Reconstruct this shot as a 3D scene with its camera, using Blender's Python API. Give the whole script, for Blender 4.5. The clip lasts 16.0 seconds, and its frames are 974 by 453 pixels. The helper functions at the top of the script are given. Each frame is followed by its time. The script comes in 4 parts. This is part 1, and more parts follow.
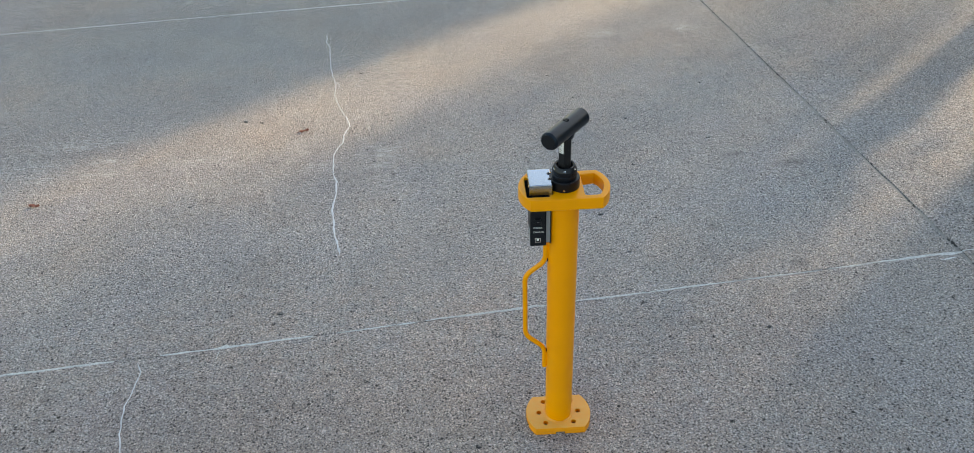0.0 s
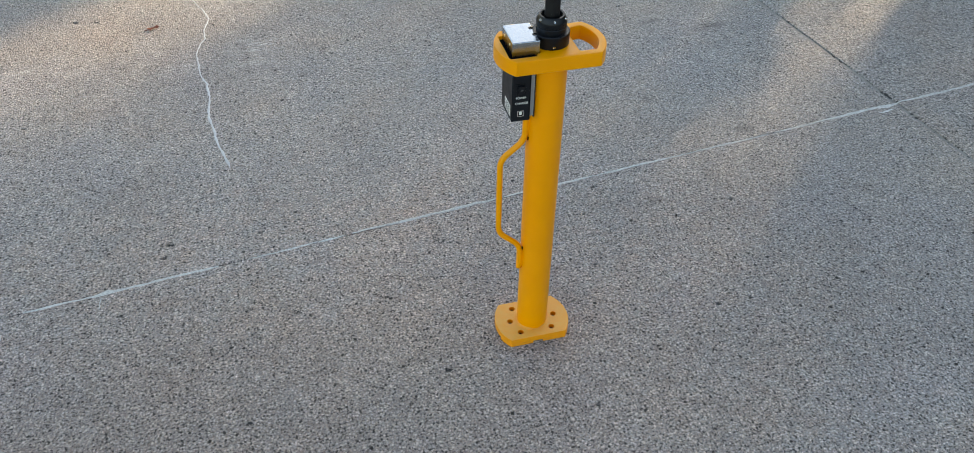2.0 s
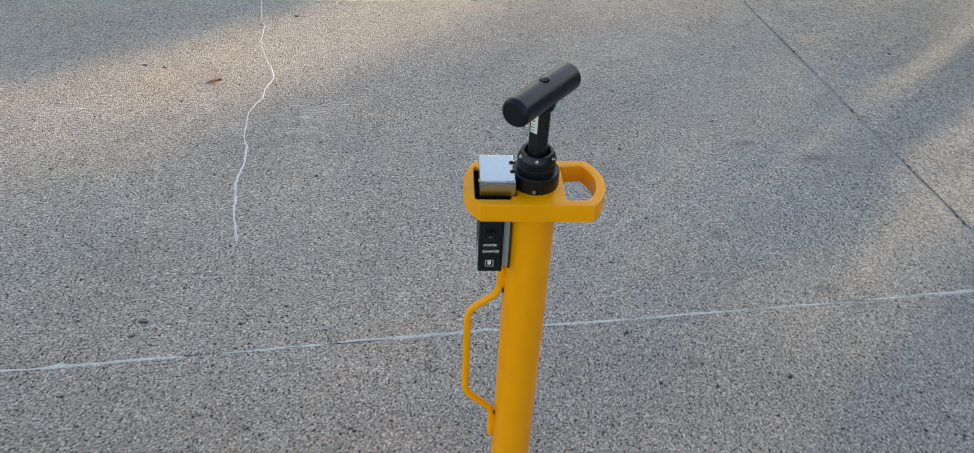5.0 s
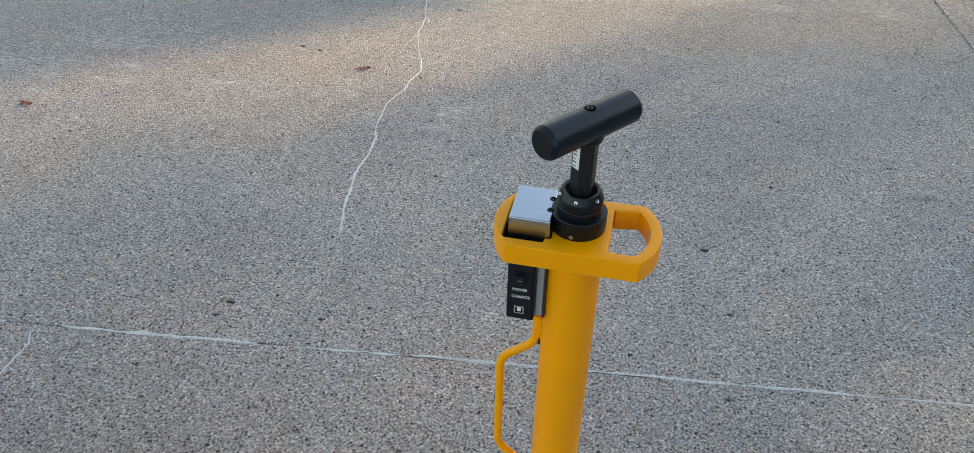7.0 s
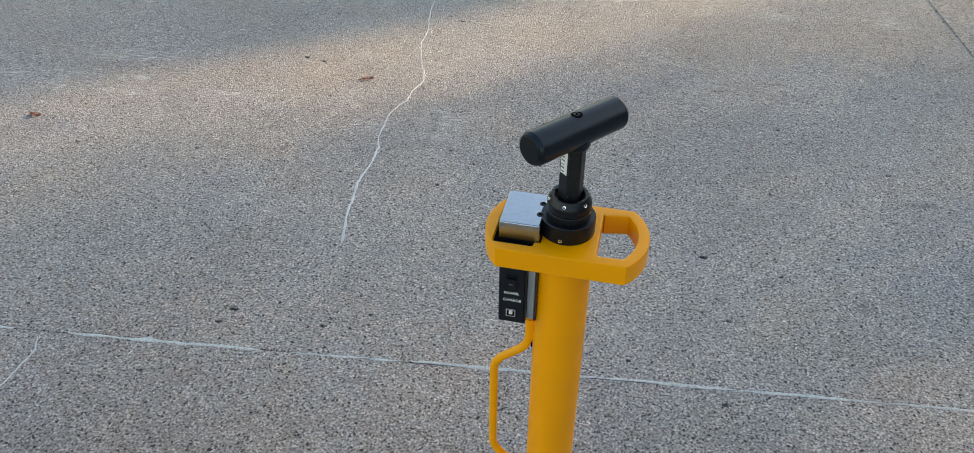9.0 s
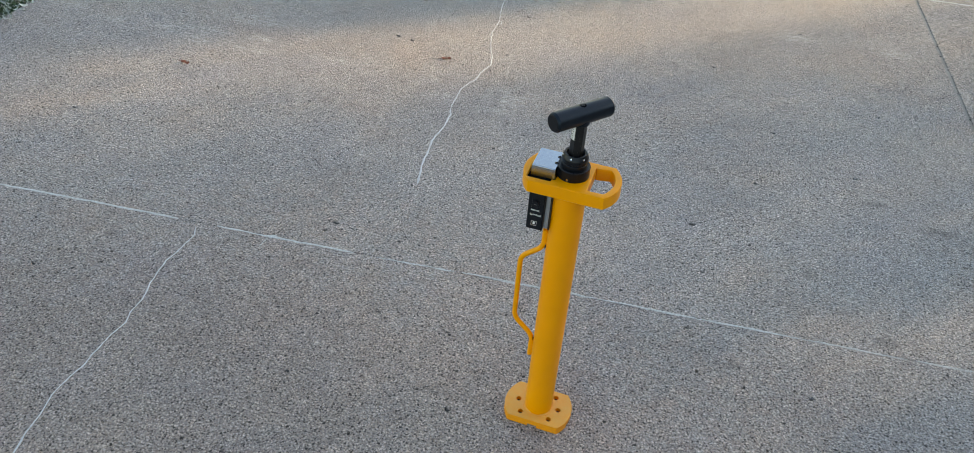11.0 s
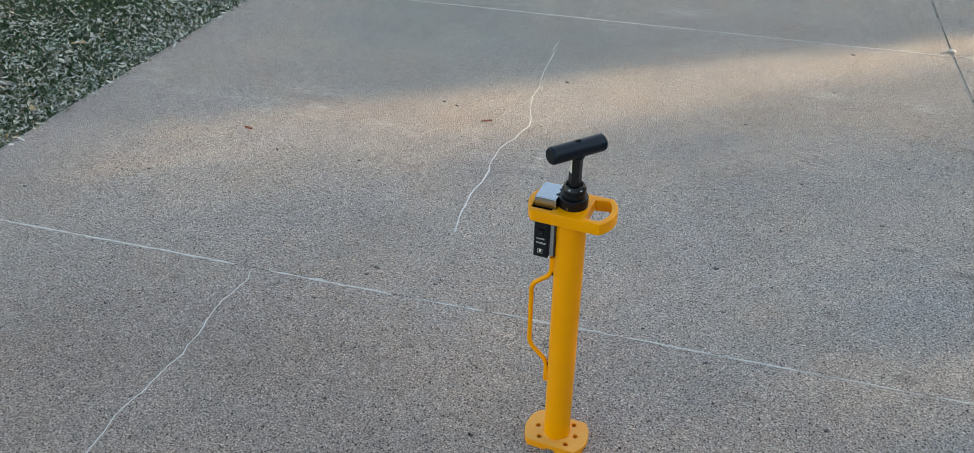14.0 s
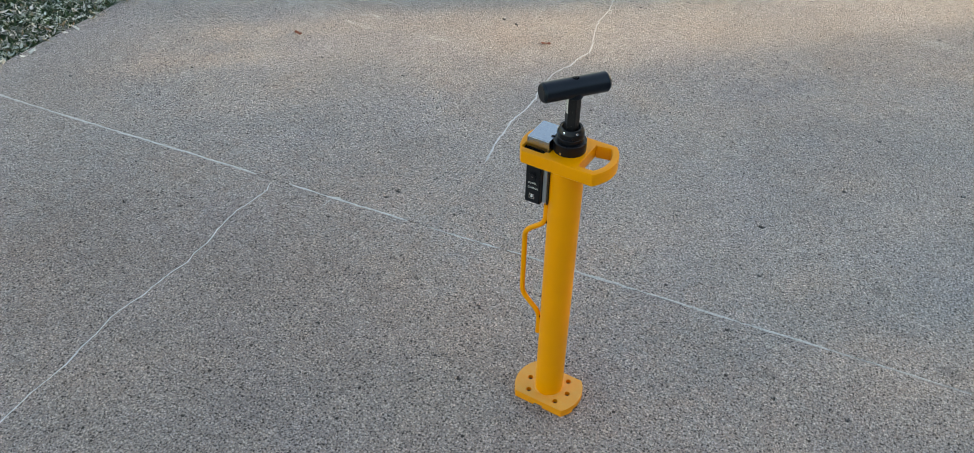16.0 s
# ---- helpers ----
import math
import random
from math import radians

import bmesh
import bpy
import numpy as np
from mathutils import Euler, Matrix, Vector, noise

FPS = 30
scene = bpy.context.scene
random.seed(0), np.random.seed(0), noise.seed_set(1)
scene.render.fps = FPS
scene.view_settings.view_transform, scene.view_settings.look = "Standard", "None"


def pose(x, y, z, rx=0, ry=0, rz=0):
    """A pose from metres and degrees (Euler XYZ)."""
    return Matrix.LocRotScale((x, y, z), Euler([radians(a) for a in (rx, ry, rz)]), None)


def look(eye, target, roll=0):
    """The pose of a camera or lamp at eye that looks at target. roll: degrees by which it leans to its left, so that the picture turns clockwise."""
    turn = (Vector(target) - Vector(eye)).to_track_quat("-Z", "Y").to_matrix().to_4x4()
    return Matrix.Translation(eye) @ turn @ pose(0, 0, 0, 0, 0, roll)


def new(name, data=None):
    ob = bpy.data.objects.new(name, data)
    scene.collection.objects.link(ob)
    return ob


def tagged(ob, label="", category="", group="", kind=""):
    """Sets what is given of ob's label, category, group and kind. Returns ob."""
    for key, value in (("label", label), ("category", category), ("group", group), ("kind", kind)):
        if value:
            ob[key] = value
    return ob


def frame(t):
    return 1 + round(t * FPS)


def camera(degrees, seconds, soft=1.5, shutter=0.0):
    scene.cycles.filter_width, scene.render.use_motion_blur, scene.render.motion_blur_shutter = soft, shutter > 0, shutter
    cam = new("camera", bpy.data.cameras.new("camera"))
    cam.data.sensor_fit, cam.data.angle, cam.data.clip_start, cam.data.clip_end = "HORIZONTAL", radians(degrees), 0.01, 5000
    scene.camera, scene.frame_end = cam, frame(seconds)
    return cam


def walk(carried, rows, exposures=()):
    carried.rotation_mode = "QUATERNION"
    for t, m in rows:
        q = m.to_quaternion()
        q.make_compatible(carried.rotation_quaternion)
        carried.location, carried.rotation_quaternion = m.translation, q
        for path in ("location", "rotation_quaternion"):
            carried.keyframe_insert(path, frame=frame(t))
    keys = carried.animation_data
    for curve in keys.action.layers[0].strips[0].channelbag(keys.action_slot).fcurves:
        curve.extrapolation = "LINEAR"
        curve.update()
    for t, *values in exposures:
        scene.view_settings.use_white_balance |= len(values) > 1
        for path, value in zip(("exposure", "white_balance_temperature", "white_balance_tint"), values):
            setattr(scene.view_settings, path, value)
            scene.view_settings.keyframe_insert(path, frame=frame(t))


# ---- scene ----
cam = camera(60.3, 16.0, soft=0.5, shutter=0.22)
PATH = [
    (0, (0.0512, 0.0307, 1.5154), (0.2634, 1.6479, 0.3581), -1.93),
    (0.3, (0.0468, 0.0372, 1.484), (0.2762, 1.6402, 0.3102), -2.09),
    (0.5, (0.0256, 0.0716, 1.4562), (0.3315, 1.6397, 0.253), -1.81),
    (0.8, (-0.0613, 0.163, 1.4146), (0.4198, 1.6297, 0.1428), -1.07),
    (1, (-0.1198, 0.2223, 1.4018), (0.4176, 1.624, 0.0803), -0.54),
    (1.5, (-0.1422, 0.2702, 1.3531), (0.3957, 1.6666, 0.0261), 0.26),
    (2, (-0.1328, 0.3031, 1.2901), (0.4135, 1.6984, -0.0345), 1.08),
    (2.5, (-0.1395, 0.3338, 1.2626), (0.415, 1.7475, -0.0389), 1.76),
    (3, (-0.1318, 0.3552, 1.2607), (0.4325, 1.8158, 0.0164), 1.99),
    (3.5, (-0.1025, 0.3576, 1.2553), (0.4528, 1.847, 0.0415), 2.03),
    (4, (-0.0519, 0.3518, 1.2621), (0.4079, 1.8774, 0.0534), 0.72),
    (4.5, (0.0564, 0.3673, 1.2671), (0.3915, 1.9227, 0.0554), 1.15),
    (4.7, (0.0988, 0.4051, 1.2639), (0.4279, 1.9598, 0.0495), 1.92),
    (5, (0.1645, 0.5157, 1.2309), (0.4542, 2.0785, 0.0169), 3.31),
    (5.2, (0.2024, 0.5758, 1.2232), (0.4523, 2.1383, 0.0001), 3.59),
    (7.3, (0.3565, 0.6456, 1.1803), (0.1867, 2.2181, -0.0438), 1.25),
    (7.5, (0.3617, 0.6433, 1.1788), (0.1923, 2.2168, -0.044), 1.20),
    (8, (0.366, 0.634, 1.193), (0.1955, 2.2115, -0.0244), 1.05),
    (8.5, (0.3619, 0.6303, 1.1887), (0.1896, 2.2125, -0.0225), 0.92),
    (9, (0.3686, 0.6283, 1.192), (0.1927, 2.214, -0.0141), 0.80),
    (9.5, (0.3785, 0.598, 1.2062), (0.1967, 2.1815, -0.0018), 0.85),
    (9.8, (0.4027, 0.5148, 1.2757), (0.2136, 2.0531, 0.0117), 1.83),
    (10, (0.4082, 0.4387, 1.3407), (0.2007, 1.9544, 0.0525), 3.03),
    (10.2, (0.403, 0.3571, 1.3874), (0.1759, 1.8709, 0.1002), 4.10),
    (12.3, (0.5682, -0.0145, 1.5301), (0.1846, 1.5656, 0.3655), 2.33),
    (12.5, (0.5732, -0.0216, 1.5299), (0.1683, 1.5608, 0.3758), 1.99),
    (13, (0.5863, -0.0315, 1.5382), (0.1432, 1.5602, 0.4112), 1.28),
    (13.5, (0.598, -0.0301, 1.538), (0.134, 1.5724, 0.435), 0.86),
    (14, (0.6058, -0.0221, 1.5161), (0.1347, 1.5738, 0.4066), 0.55),
    (14.5, (0.611, -0.0267, 1.508), (0.1309, 1.5549, 0.3821), 0.12),
    (15, (0.6477, -0.0325, 1.4887), (0.1509, 1.4984, 0.3015), -0.30),
    (15.2, (0.67, -0.0198, 1.4756), (0.1527, 1.4911, 0.2715), -0.60),
    (15.5, (0.6926, 0.0403, 1.4561), (0.1509, 1.5128, 0.2159), -0.24),
    (15.7, (0.7127, 0.1128, 1.4435), (0.1277, 1.558, 0.1908), 0.41),
    (16, (0.7521, 0.184, 1.4688), (0.1095, 1.5901, 0.1999), 1.04),
]
walk(cam, [(t, look(eye, target, roll)) for t, eye, target, roll in PATH], [(0.0, 1.745, 7620, 12), (5.0, 1.745, 7650, 12), (10.0, 1.715, 7650, 12), (13.5, 1.745, 7850, 12), (16.0, 1.735, 7900, 12)])

# ---- light ----
SUN_AZ, SUN_EL = 37.0, 12.0
world = bpy.data.worlds.new("sky")
scene.world = world
world.use_nodes = True
wn = world.node_tree.nodes
sky = wn.new("ShaderNodeTexSky")
sky.sky_type = "NISHITA"
sky.sun_disc = False
sky.sun_elevation = radians(SUN_EL)
sky.sun_rotation = radians(90 - SUN_AZ)
world.node_tree.links.new(sky.outputs[0], wn["Background"].inputs[0])
wn["Background"].inputs[1].default_value = 0.15

sun_data = bpy.data.lights.new("sun", "SUN")
sun_data.energy, sun_data.angle, sun_data.color = 2.75, radians(0.65), (1.0, 0.82, 0.56)
sun_dir = Vector((math.cos(radians(SUN_AZ)) * math.cos(radians(SUN_EL)), math.sin(radians(SUN_AZ)) * math.cos(radians(SUN_EL)), math.sin(radians(SUN_EL))))
new("sun", sun_data).matrix_world = look(sun_dir * 40, (0, 0, 0))


# ---- materials ----
class Nodes:
    """A node material under construction."""

    def __init__(self, name, rough=0.6, metal=0.0, colour=(0.5, 0.5, 0.5)):
        self.mat = bpy.data.materials.new(name)
        self.mat.use_nodes = True
        self.tree = self.mat.node_tree
        self.bsdf = self.tree.nodes["Principled BSDF"]
        self.bsdf.inputs["Roughness"].default_value = rough
        self.bsdf.inputs["Metallic"].default_value = metal
        self.bsdf.inputs["Base Color"].default_value = (*colour, 1)
        self.place = self.add("ShaderNodeTexCoord").outputs["Object"]

    def add(self, kind, **props):
        n = self.tree.nodes.new(kind)
        for k, v in props.items():
            if k == "op":
                n.operation = v
            elif k == "mode":
                n.blend_type = v
        return n

    def link(self, a, b):
        self.tree.links.new(a, b)
        return self

    def feed(self, socket, value):
        if isinstance(value, bpy.types.NodeSocket):
            self.link(value, socket)
        elif isinstance(value, tuple) and len(value) == 3 and socket.type == "RGBA":
            socket.default_value = (*value, 1)
        else:
            socket.default_value = value

    def stretch(self, sx, sy, sz, rz=0.0, where=None, shift=(0, 0, 0)):
        m = self.add("ShaderNodeMapping")
        m.inputs["Scale"].default_value = (sx, sy, sz)
        m.inputs["Rotation"].default_value = (0, 0, radians(rz))
        m.inputs["Location"].default_value = shift
        self.link(where or self.place, m.inputs["Vector"])
        return m.outputs[0]

    def noise(self, scale, detail=3.0, rough=0.55, where=None):
        n = self.add("ShaderNodeTexNoise")
        n.inputs["Scale"].default_value, n.inputs["Detail"].default_value, n.inputs["Roughness"].default_value = scale, detail, rough
        self.link(where or self.place, n.inputs["Vector"])
        return n.outputs["Fac"]

    def cells(self, scale, where=None, out="Color", randomness=1.0):
        n = self.add("ShaderNodeTexVoronoi")
        n.voronoi_dimensions = "2D"
        n.inputs["Scale"].default_value, n.inputs["Randomness"].default_value = scale, randomness
        self.link(where or self.place, n.inputs["Vector"])
        return n.outputs[out]

    def ramp(self, fac, *stops):
        n = self.add("ShaderNodeValToRGB")
        e = n.color_ramp.elements
        while len(e) < len(stops):
            e.new(0.5)
        for el, (at, c) in zip(e, stops):
            el.position = at
            el.color = (*c, 1) if isinstance(c, tuple) else (c, c, c, 1)
        self.link(fac, n.inputs[0])
        return n.outputs[0]

    def mix(self, fac, a, b, mode="MIX"):
        n = self.add("ShaderNodeMix")
        n.data_type, n.blend_type = "RGBA", mode
        self.feed(n.inputs[0], fac)
        self.feed(n.inputs[6], a)
        self.feed(n.inputs[7], b)
        return n.outputs[2]

    def maths(self, op, a, b=0.0, c=0.0):
        n = self.add("ShaderNodeMath", op=op)
        for s, v in zip(n.inputs, (a, b, c)):
            self.feed(s, v)
        return n.outputs[0]

    def split(self, colour):
        n = self.add("ShaderNodeSeparateColor")
        self.link(colour, n.inputs[0])
        return n.outputs

    def bump(self, height, strength=0.3, distance=0.002):
        n = self.add("ShaderNodeBump")
        n.inputs["Strength"].default_value, n.inputs["Distance"].default_value = strength, distance
        self.link(height, n.inputs["Height"])
        self.link(n.outputs[0], self.bsdf.inputs["Normal"])
        return self

    def colour(self, socket):
        self.link(socket, self.bsdf.inputs["Base Color"])
        return self

    def roughness(self, socket):
        self.link(socket, self.bsdf.inputs["Roughness"])
        return self


def spot(m, x, y, rx, ry, soft=0.5, rz=0.0):
    """A worn-edged patch on the ground: 1 inside, 0 outside."""
    mp = m.add("ShaderNodeVectorMath", op="SUBTRACT")
    m.link(m.ground, mp.inputs[0])
    mp.inputs[1].default_value = (x, y, 0)
    st = m.stretch(1 / rx, 1 / ry, 0, rz, mp.outputs[0])
    ln = m.add("ShaderNodeVectorMath", op="LENGTH")
    m.link(st, ln.inputs[0])
    r = m.maths("ADD", ln.outputs["Value"], m.maths("MULTIPLY", m.maths("SUBTRACT", m.rag, 0.5), 1.4))
    n = m.add("ShaderNodeMapRange")
    n.interpolation_type = "SMOOTHSTEP"
    m.link(r, n.inputs[0])
    n.inputs[1].default_value, n.inputs[2].default_value, n.inputs[3].default_value, n.inputs[4].default_value = 1.0, 1.0 - soft, 0.0, 1.0
    return n.outputs[0]


def concrete():
    m = Nodes("worn_concrete", 0.85)
    geo = m.add("ShaderNodeNewGeometry")
    m.ground = m.place = geo.outputs["Position"]
    m.rag = m.noise(28, 3)
    # sand and fine stone, each grain of its own tone
    r, g, b = m.split(m.cells(400))[:3]
    grain = m.ramp(r, (0.0, 0.19), (0.14, 0.245), (0.5, 0.29), (0.84, 0.335), (0.97, 0.48))
    tint = m.mix(m.ramp(g, (0.3, 0.0), (0.9, 0.40)), grain, (0.345, 0.275, 0.22), "MIX")
    mid = m.split(m.cells(240))
    tint = m.mix(1.0, tint, m.ramp(mid[0], (0.0, 0.74), (0.15, 0.88), (0.26, 0.99), (0.74, 1.03), (0.88, 1.10), (1.0, 1.30)), "MULTIPLY")
    tint = m.mix(1.0, tint, m.ramp(m.split(m.cells(95))[1], (0.0, 0.95), (0.4, 1.0), (0.7, 1.02), (1.0, 1.05)), "MULTIPLY")
    fine = m.noise(520, 3, 0.7)
    c = m.mix(0.4, tint, m.ramp(fine, (0.30, 0.22), (0.5, 0.53), (0.70, 0.84)), "OVERLAY")
    # winding chains of darker tone among the grains, and brighter flecks
    chain = m.noise(205, 2.0, 0.55)
    c = m.mix(1.0, c, m.ramp(chain, (0.34, 0.25), (0.43, 0.83), (0.49, 1.01), (0.57, 1.08), (0.67, 1.55)), "MULTIPLY")
    gouge = m.ramp(m.noise(165, 2.5, 0.6, m.stretch(1, 1, 1, 0, None, (3, 1, 0))), (0.30, 0.88), (0.36, 0.0))
    c = m.mix(gouge, c, (0.03, 0.028, 0.026))
    # pits and pale chips at five sizes, with ragged outlines
    shake = m.add("ShaderNodeTexNoise")
    shake.inputs["Scale"].default_value, shake.inputs["Detail"].default_value = 260, 3
    m.link(m.ground, shake.inputs["Vector"])
    off = m.add("ShaderNodeVectorMath", op="MULTIPLY_ADD")
    m.link(shake.outputs["Color"], off.inputs[0])
    off.inputs[1].default_value = (0.0075, 0.0055, 0)
    m.link(m.ground, off.inputs[2])
    ragged = off.outputs[0]
    hollow = None
    for scale, size, many, deep, chips, pale in ((165, 0.30, 0.89, 0.84, 0.89, 0.72), (95, 0.21, 0.91, 0.90, 0.925, 0.68), (50, 0.125, 0.90, 0.92, 0.95, 0.55), (28, 0.075, 0.92, 0.95, 0.98, 0.4), (15, 0.055, 0.93, 0.97, 0.99, 0.4)):
        r2, g2, _ = m.split(m.cells(scale, ragged))[:3]
        dot = m.maths("LESS_THAN", m.cells(scale, ragged, out="Distance"), size)
        pit = m.maths("MULTIPLY", dot, m.maths("GREATER_THAN", r2, many))
        hollow = pit if hollow is None else m.maths("MAXIMUM", hollow, pit)
        c = m.mix(m.maths("MULTIPLY", pit, deep), c, (0.018, 0.016, 0.015))
        c = m.mix(m.maths("MULTIPLY", dot, m.maths("MULTIPLY", m.maths("GREATER_THAN", g2, chips), pale)), c, (0.68, 0.66, 0.61))
    # broad weathering
    c = m.mix(1.0, c, m.ramp(m.noise(1.1, 4, 0.6), (0.3, (0.93, 0.87, 0.84)), (0.5, (1.065, 1.0, 0.96)), (0.7, (1.16, 1.07, 0.99))), "MULTIPLY")
    c = m.mix(1.0, c, m.ramp(m.noise(2.6, 3, 0.6, m.stretch(1, 1, 1, 0, None, (7, 3, 0))), (0.3, (0.98, 0.99, 1.03)), (0.5, (1.0, 1.0, 1.0)), (0.7, (1.05, 0.99, 0.95))), "MULTIPLY")
    c = m.mix(1.0, c, m.ramp(m.noise(7, 4, 0.65), (0.3, 0.93), (0.55, 1.0), (0.75, 1.05)), "MULTIPLY")
    # a warmer tint by the near joint and a cooler tint further on
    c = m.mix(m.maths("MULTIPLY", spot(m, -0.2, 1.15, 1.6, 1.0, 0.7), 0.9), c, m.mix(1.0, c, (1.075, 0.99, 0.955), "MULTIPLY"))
    c = m.mix(spot(m, 1.3, 2.55, 1.2, 0.9, 0.7), c, m.mix(1.0, c, (0.95, 1.0, 1.04), "MULTIPLY"))
    # blue of the shaded far-left stretch, painted into the colour
    c = m.mix(spot(m, -0.7, 3.9, 1.5, 0.9, 0.9), c, m.mix(1.0, c, (0.86, 0.94, 0.965), "MULTIPLY"))
    # a broad darker grey patch on the near panel
    c = m.mix(spot(m, -0.55, 1.08, 1.5, 0.80, 0.8), c, m.mix(1.0, c, (0.85, 0.85, 0.845), "MULTIPLY"))
    # a lighter stretch behind the post, painted in for soft partial sun
    c = m.mix(spot(m, 0.25, 2.10, 1.25, 0.75, 0.9), c, m.mix(1.0, c, (1.14, 1.125, 1.11), "MULTIPLY"))
    # oil drips and scuffs
    dark = None
    for x, y, rx, ry in ((0.811, 1.61, 0.03, 0.024), (1.20, 1.80, 0.05, 0.03), (1.02, 2.02, 0.035, 0.03), (1.42, 2.33, 0.10, 0.03), (1.25, 2.42, 0.05, 0.02)):
        s = spot(m, x, y, rx, ry, 0.8)
        dark = s if dark is None else m.maths("MAXIMUM", dark, s)
    c = m.mix(m.maths("MULTIPLY", dark, 0.36), c, (0.06, 0.058, 0.056))
    scratch = m.ramp(m.noise(1.0, 3, 0.6, m.stretch(16, 330, 1, -4)), (0.55, 0.0), (0.60, 1.0))
    area = m.maths("MAXIMUM", spot(m, 0.07, 2.71, 0.16, 0.05, 0.9), spot(m, -1.05, 2.95, 0.25, 0.08, 0.9))
    for x, y, rx, ry in ((-1.82, 2.94, 0.10, 0.05), (-1.82, 2.83, 0.12, 0.05), (-1.55, 2.77, 0.12, 0.04), (-1.33, 2.79, 0.12, 0.06), (0.05, 2.68, 0.14, 0.09), (-1.16, 2.80, 0.12, 0.07), (-1.15, 2.72, 0.10, 0.04), (-0.95, 2.80, 0.10, 0.04), (-0.96, 2.71, 0.14, 0.03), (-0.63, 2.74, 0.12, 0.04), (-0.20, 2.61, 0.10, 0.04), (0.0, 2.586, 0.10, 0.04), (1.07, 3.555, 0.10, 0.07), (1.44, 3.55, 0.10, 0.08), (0.35, 4.43, 0.2, 0.10)):
        area = m.maths("MAXIMUM", area, spot(m, x, y, rx, ry, 0.9))
    c = m.mix(m.maths("MULTIPLY", m.maths("MULTIPLY", scratch, area), 0.85), c, (0.70, 0.68, 0.65))
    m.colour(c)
    relief = m.maths("ADD", m.maths("MULTIPLY", m.cells(230, out="Distance"), -0.9), m.maths("ADD", m.maths("ADD", m.noise(380, 3, 0.6), m.maths("MULTIPLY", m.noise(150, 3, 0.6), 1.1)), m.maths("MULTIPLY", hollow, -1.8)))
    m.bump(relief, 0.8, 0.0024)
    return m.mat


def yellow_paint():
    m = Nodes("yellow_powder_coat", 0.38)
    c = m.mix(m.ramp(m.noise(14, 3), (0.35, 0.0), (0.7, 1.0)), (0.93, 0.340, 0.0), (0.89, 0.322, 0.0))
    m.colour(c)
    m.bsdf.inputs["Specular IOR Level"].default_value = 0.28
    m.roughness(m.ramp(m.noise(40, 3), (0.3, 0.34), (0.7, 0.44)))
    m.bump(m.noise(700, 2), 0.06, 0.0006)
    return m.mat


def dusty_sheen_yellow():
    """The yellow coat, its upward faces painted paler for dust and sky sheen."""
    m = Nodes("dusty_sheen_yellow_coat", 0.5)
    geo = m.add("ShaderNodeNewGeometry")
    up = m.add("ShaderNodeSeparateXYZ")
    m.link(geo.outputs["Normal"], up.inputs[0])
    flat = m.ramp(up.outputs[2], (0.6, 0.0), (0.9, 1.0))
    dust_sheen = m.maths("MULTIPLY", flat, m.ramp(m.noise(55, 5, 0.7), (0.25, 0.20), (0.75, 0.48)))
    m.colour(m.mix(dust_sheen, (0.90, 0.315, 0.0), (0.66, 0.50, 0.18)))
    m.bump(m.noise(500, 3), 0.1, 0.0006)
    return m.mat


def black_metal(name, rough, value):
    m = Nodes(name, rough, 0.0)
    m.bsdf.inputs["Specular IOR Level"].default_value = 0.30
    m.colour(m.ramp(m.noise(120, 4, 0.7), (0.3, (value * 0.75, value, value * 1.5)), (0.8, (value * 1.25, value * 1.65, value * 2.5))))
    m.roughness(m.ramp(m.noise(60, 4), (0.3, rough * 0.9), (0.75, rough * 1.15)))
    m.bump(m.noise(1400, 2), 0.05, 0.0004)
    return m.mat


def shaft_steel():
    m = Nodes("blackened_steel", 0.40, 0.0)
    m.bsdf.inputs["Specular IOR Level"].default_value = 0.35
    chip = m.ramp(m.noise(1.0, 4, 0.7, m.stretch(420, 420, 140)), (0.62, 0.0), (0.70, 1.0))
    m.colour(m.mix(chip, (0.008, 0.008, 0.009), (0.20, 0.18, 0.16)))
    m.bump(m.noise(300, 3), 0.12, 0.0006)
    return m.mat


def aluminium():
    m = Nodes("brushed_aluminium", 0.34, 1.0)
    lines = m.noise(1.0, 3, 0.6, m.stretch(60, 2600, 2600))
    m.colour(m.ramp(lines, (0.3, (0.39, 0.43, 0.48)), (0.7, (0.47, 0.51, 0.56))))
    m.roughness(m.ramp(m.noise(25, 4), (0.3, 0.20), (0.7, 0.28)))
    m.bump(lines, 0.14, 0.0003)
    return m.mat


def steel(name, colour, rough):
    m = Nodes(name, rough, 1.0, colour)
    m.roughness(m.ramp(m.noise(300, 3), (0.3, rough * 0.8), (0.7, rough * 1.3)))
    return m.mat


def plain(name, colour, rough=0.5, grain=60):
    m = Nodes(name, rough)
    dim = tuple(0.85 * v for v in colour)
    m.colour(m.mix(m.noise(grain, 3), dim, colour))
    return m.mat


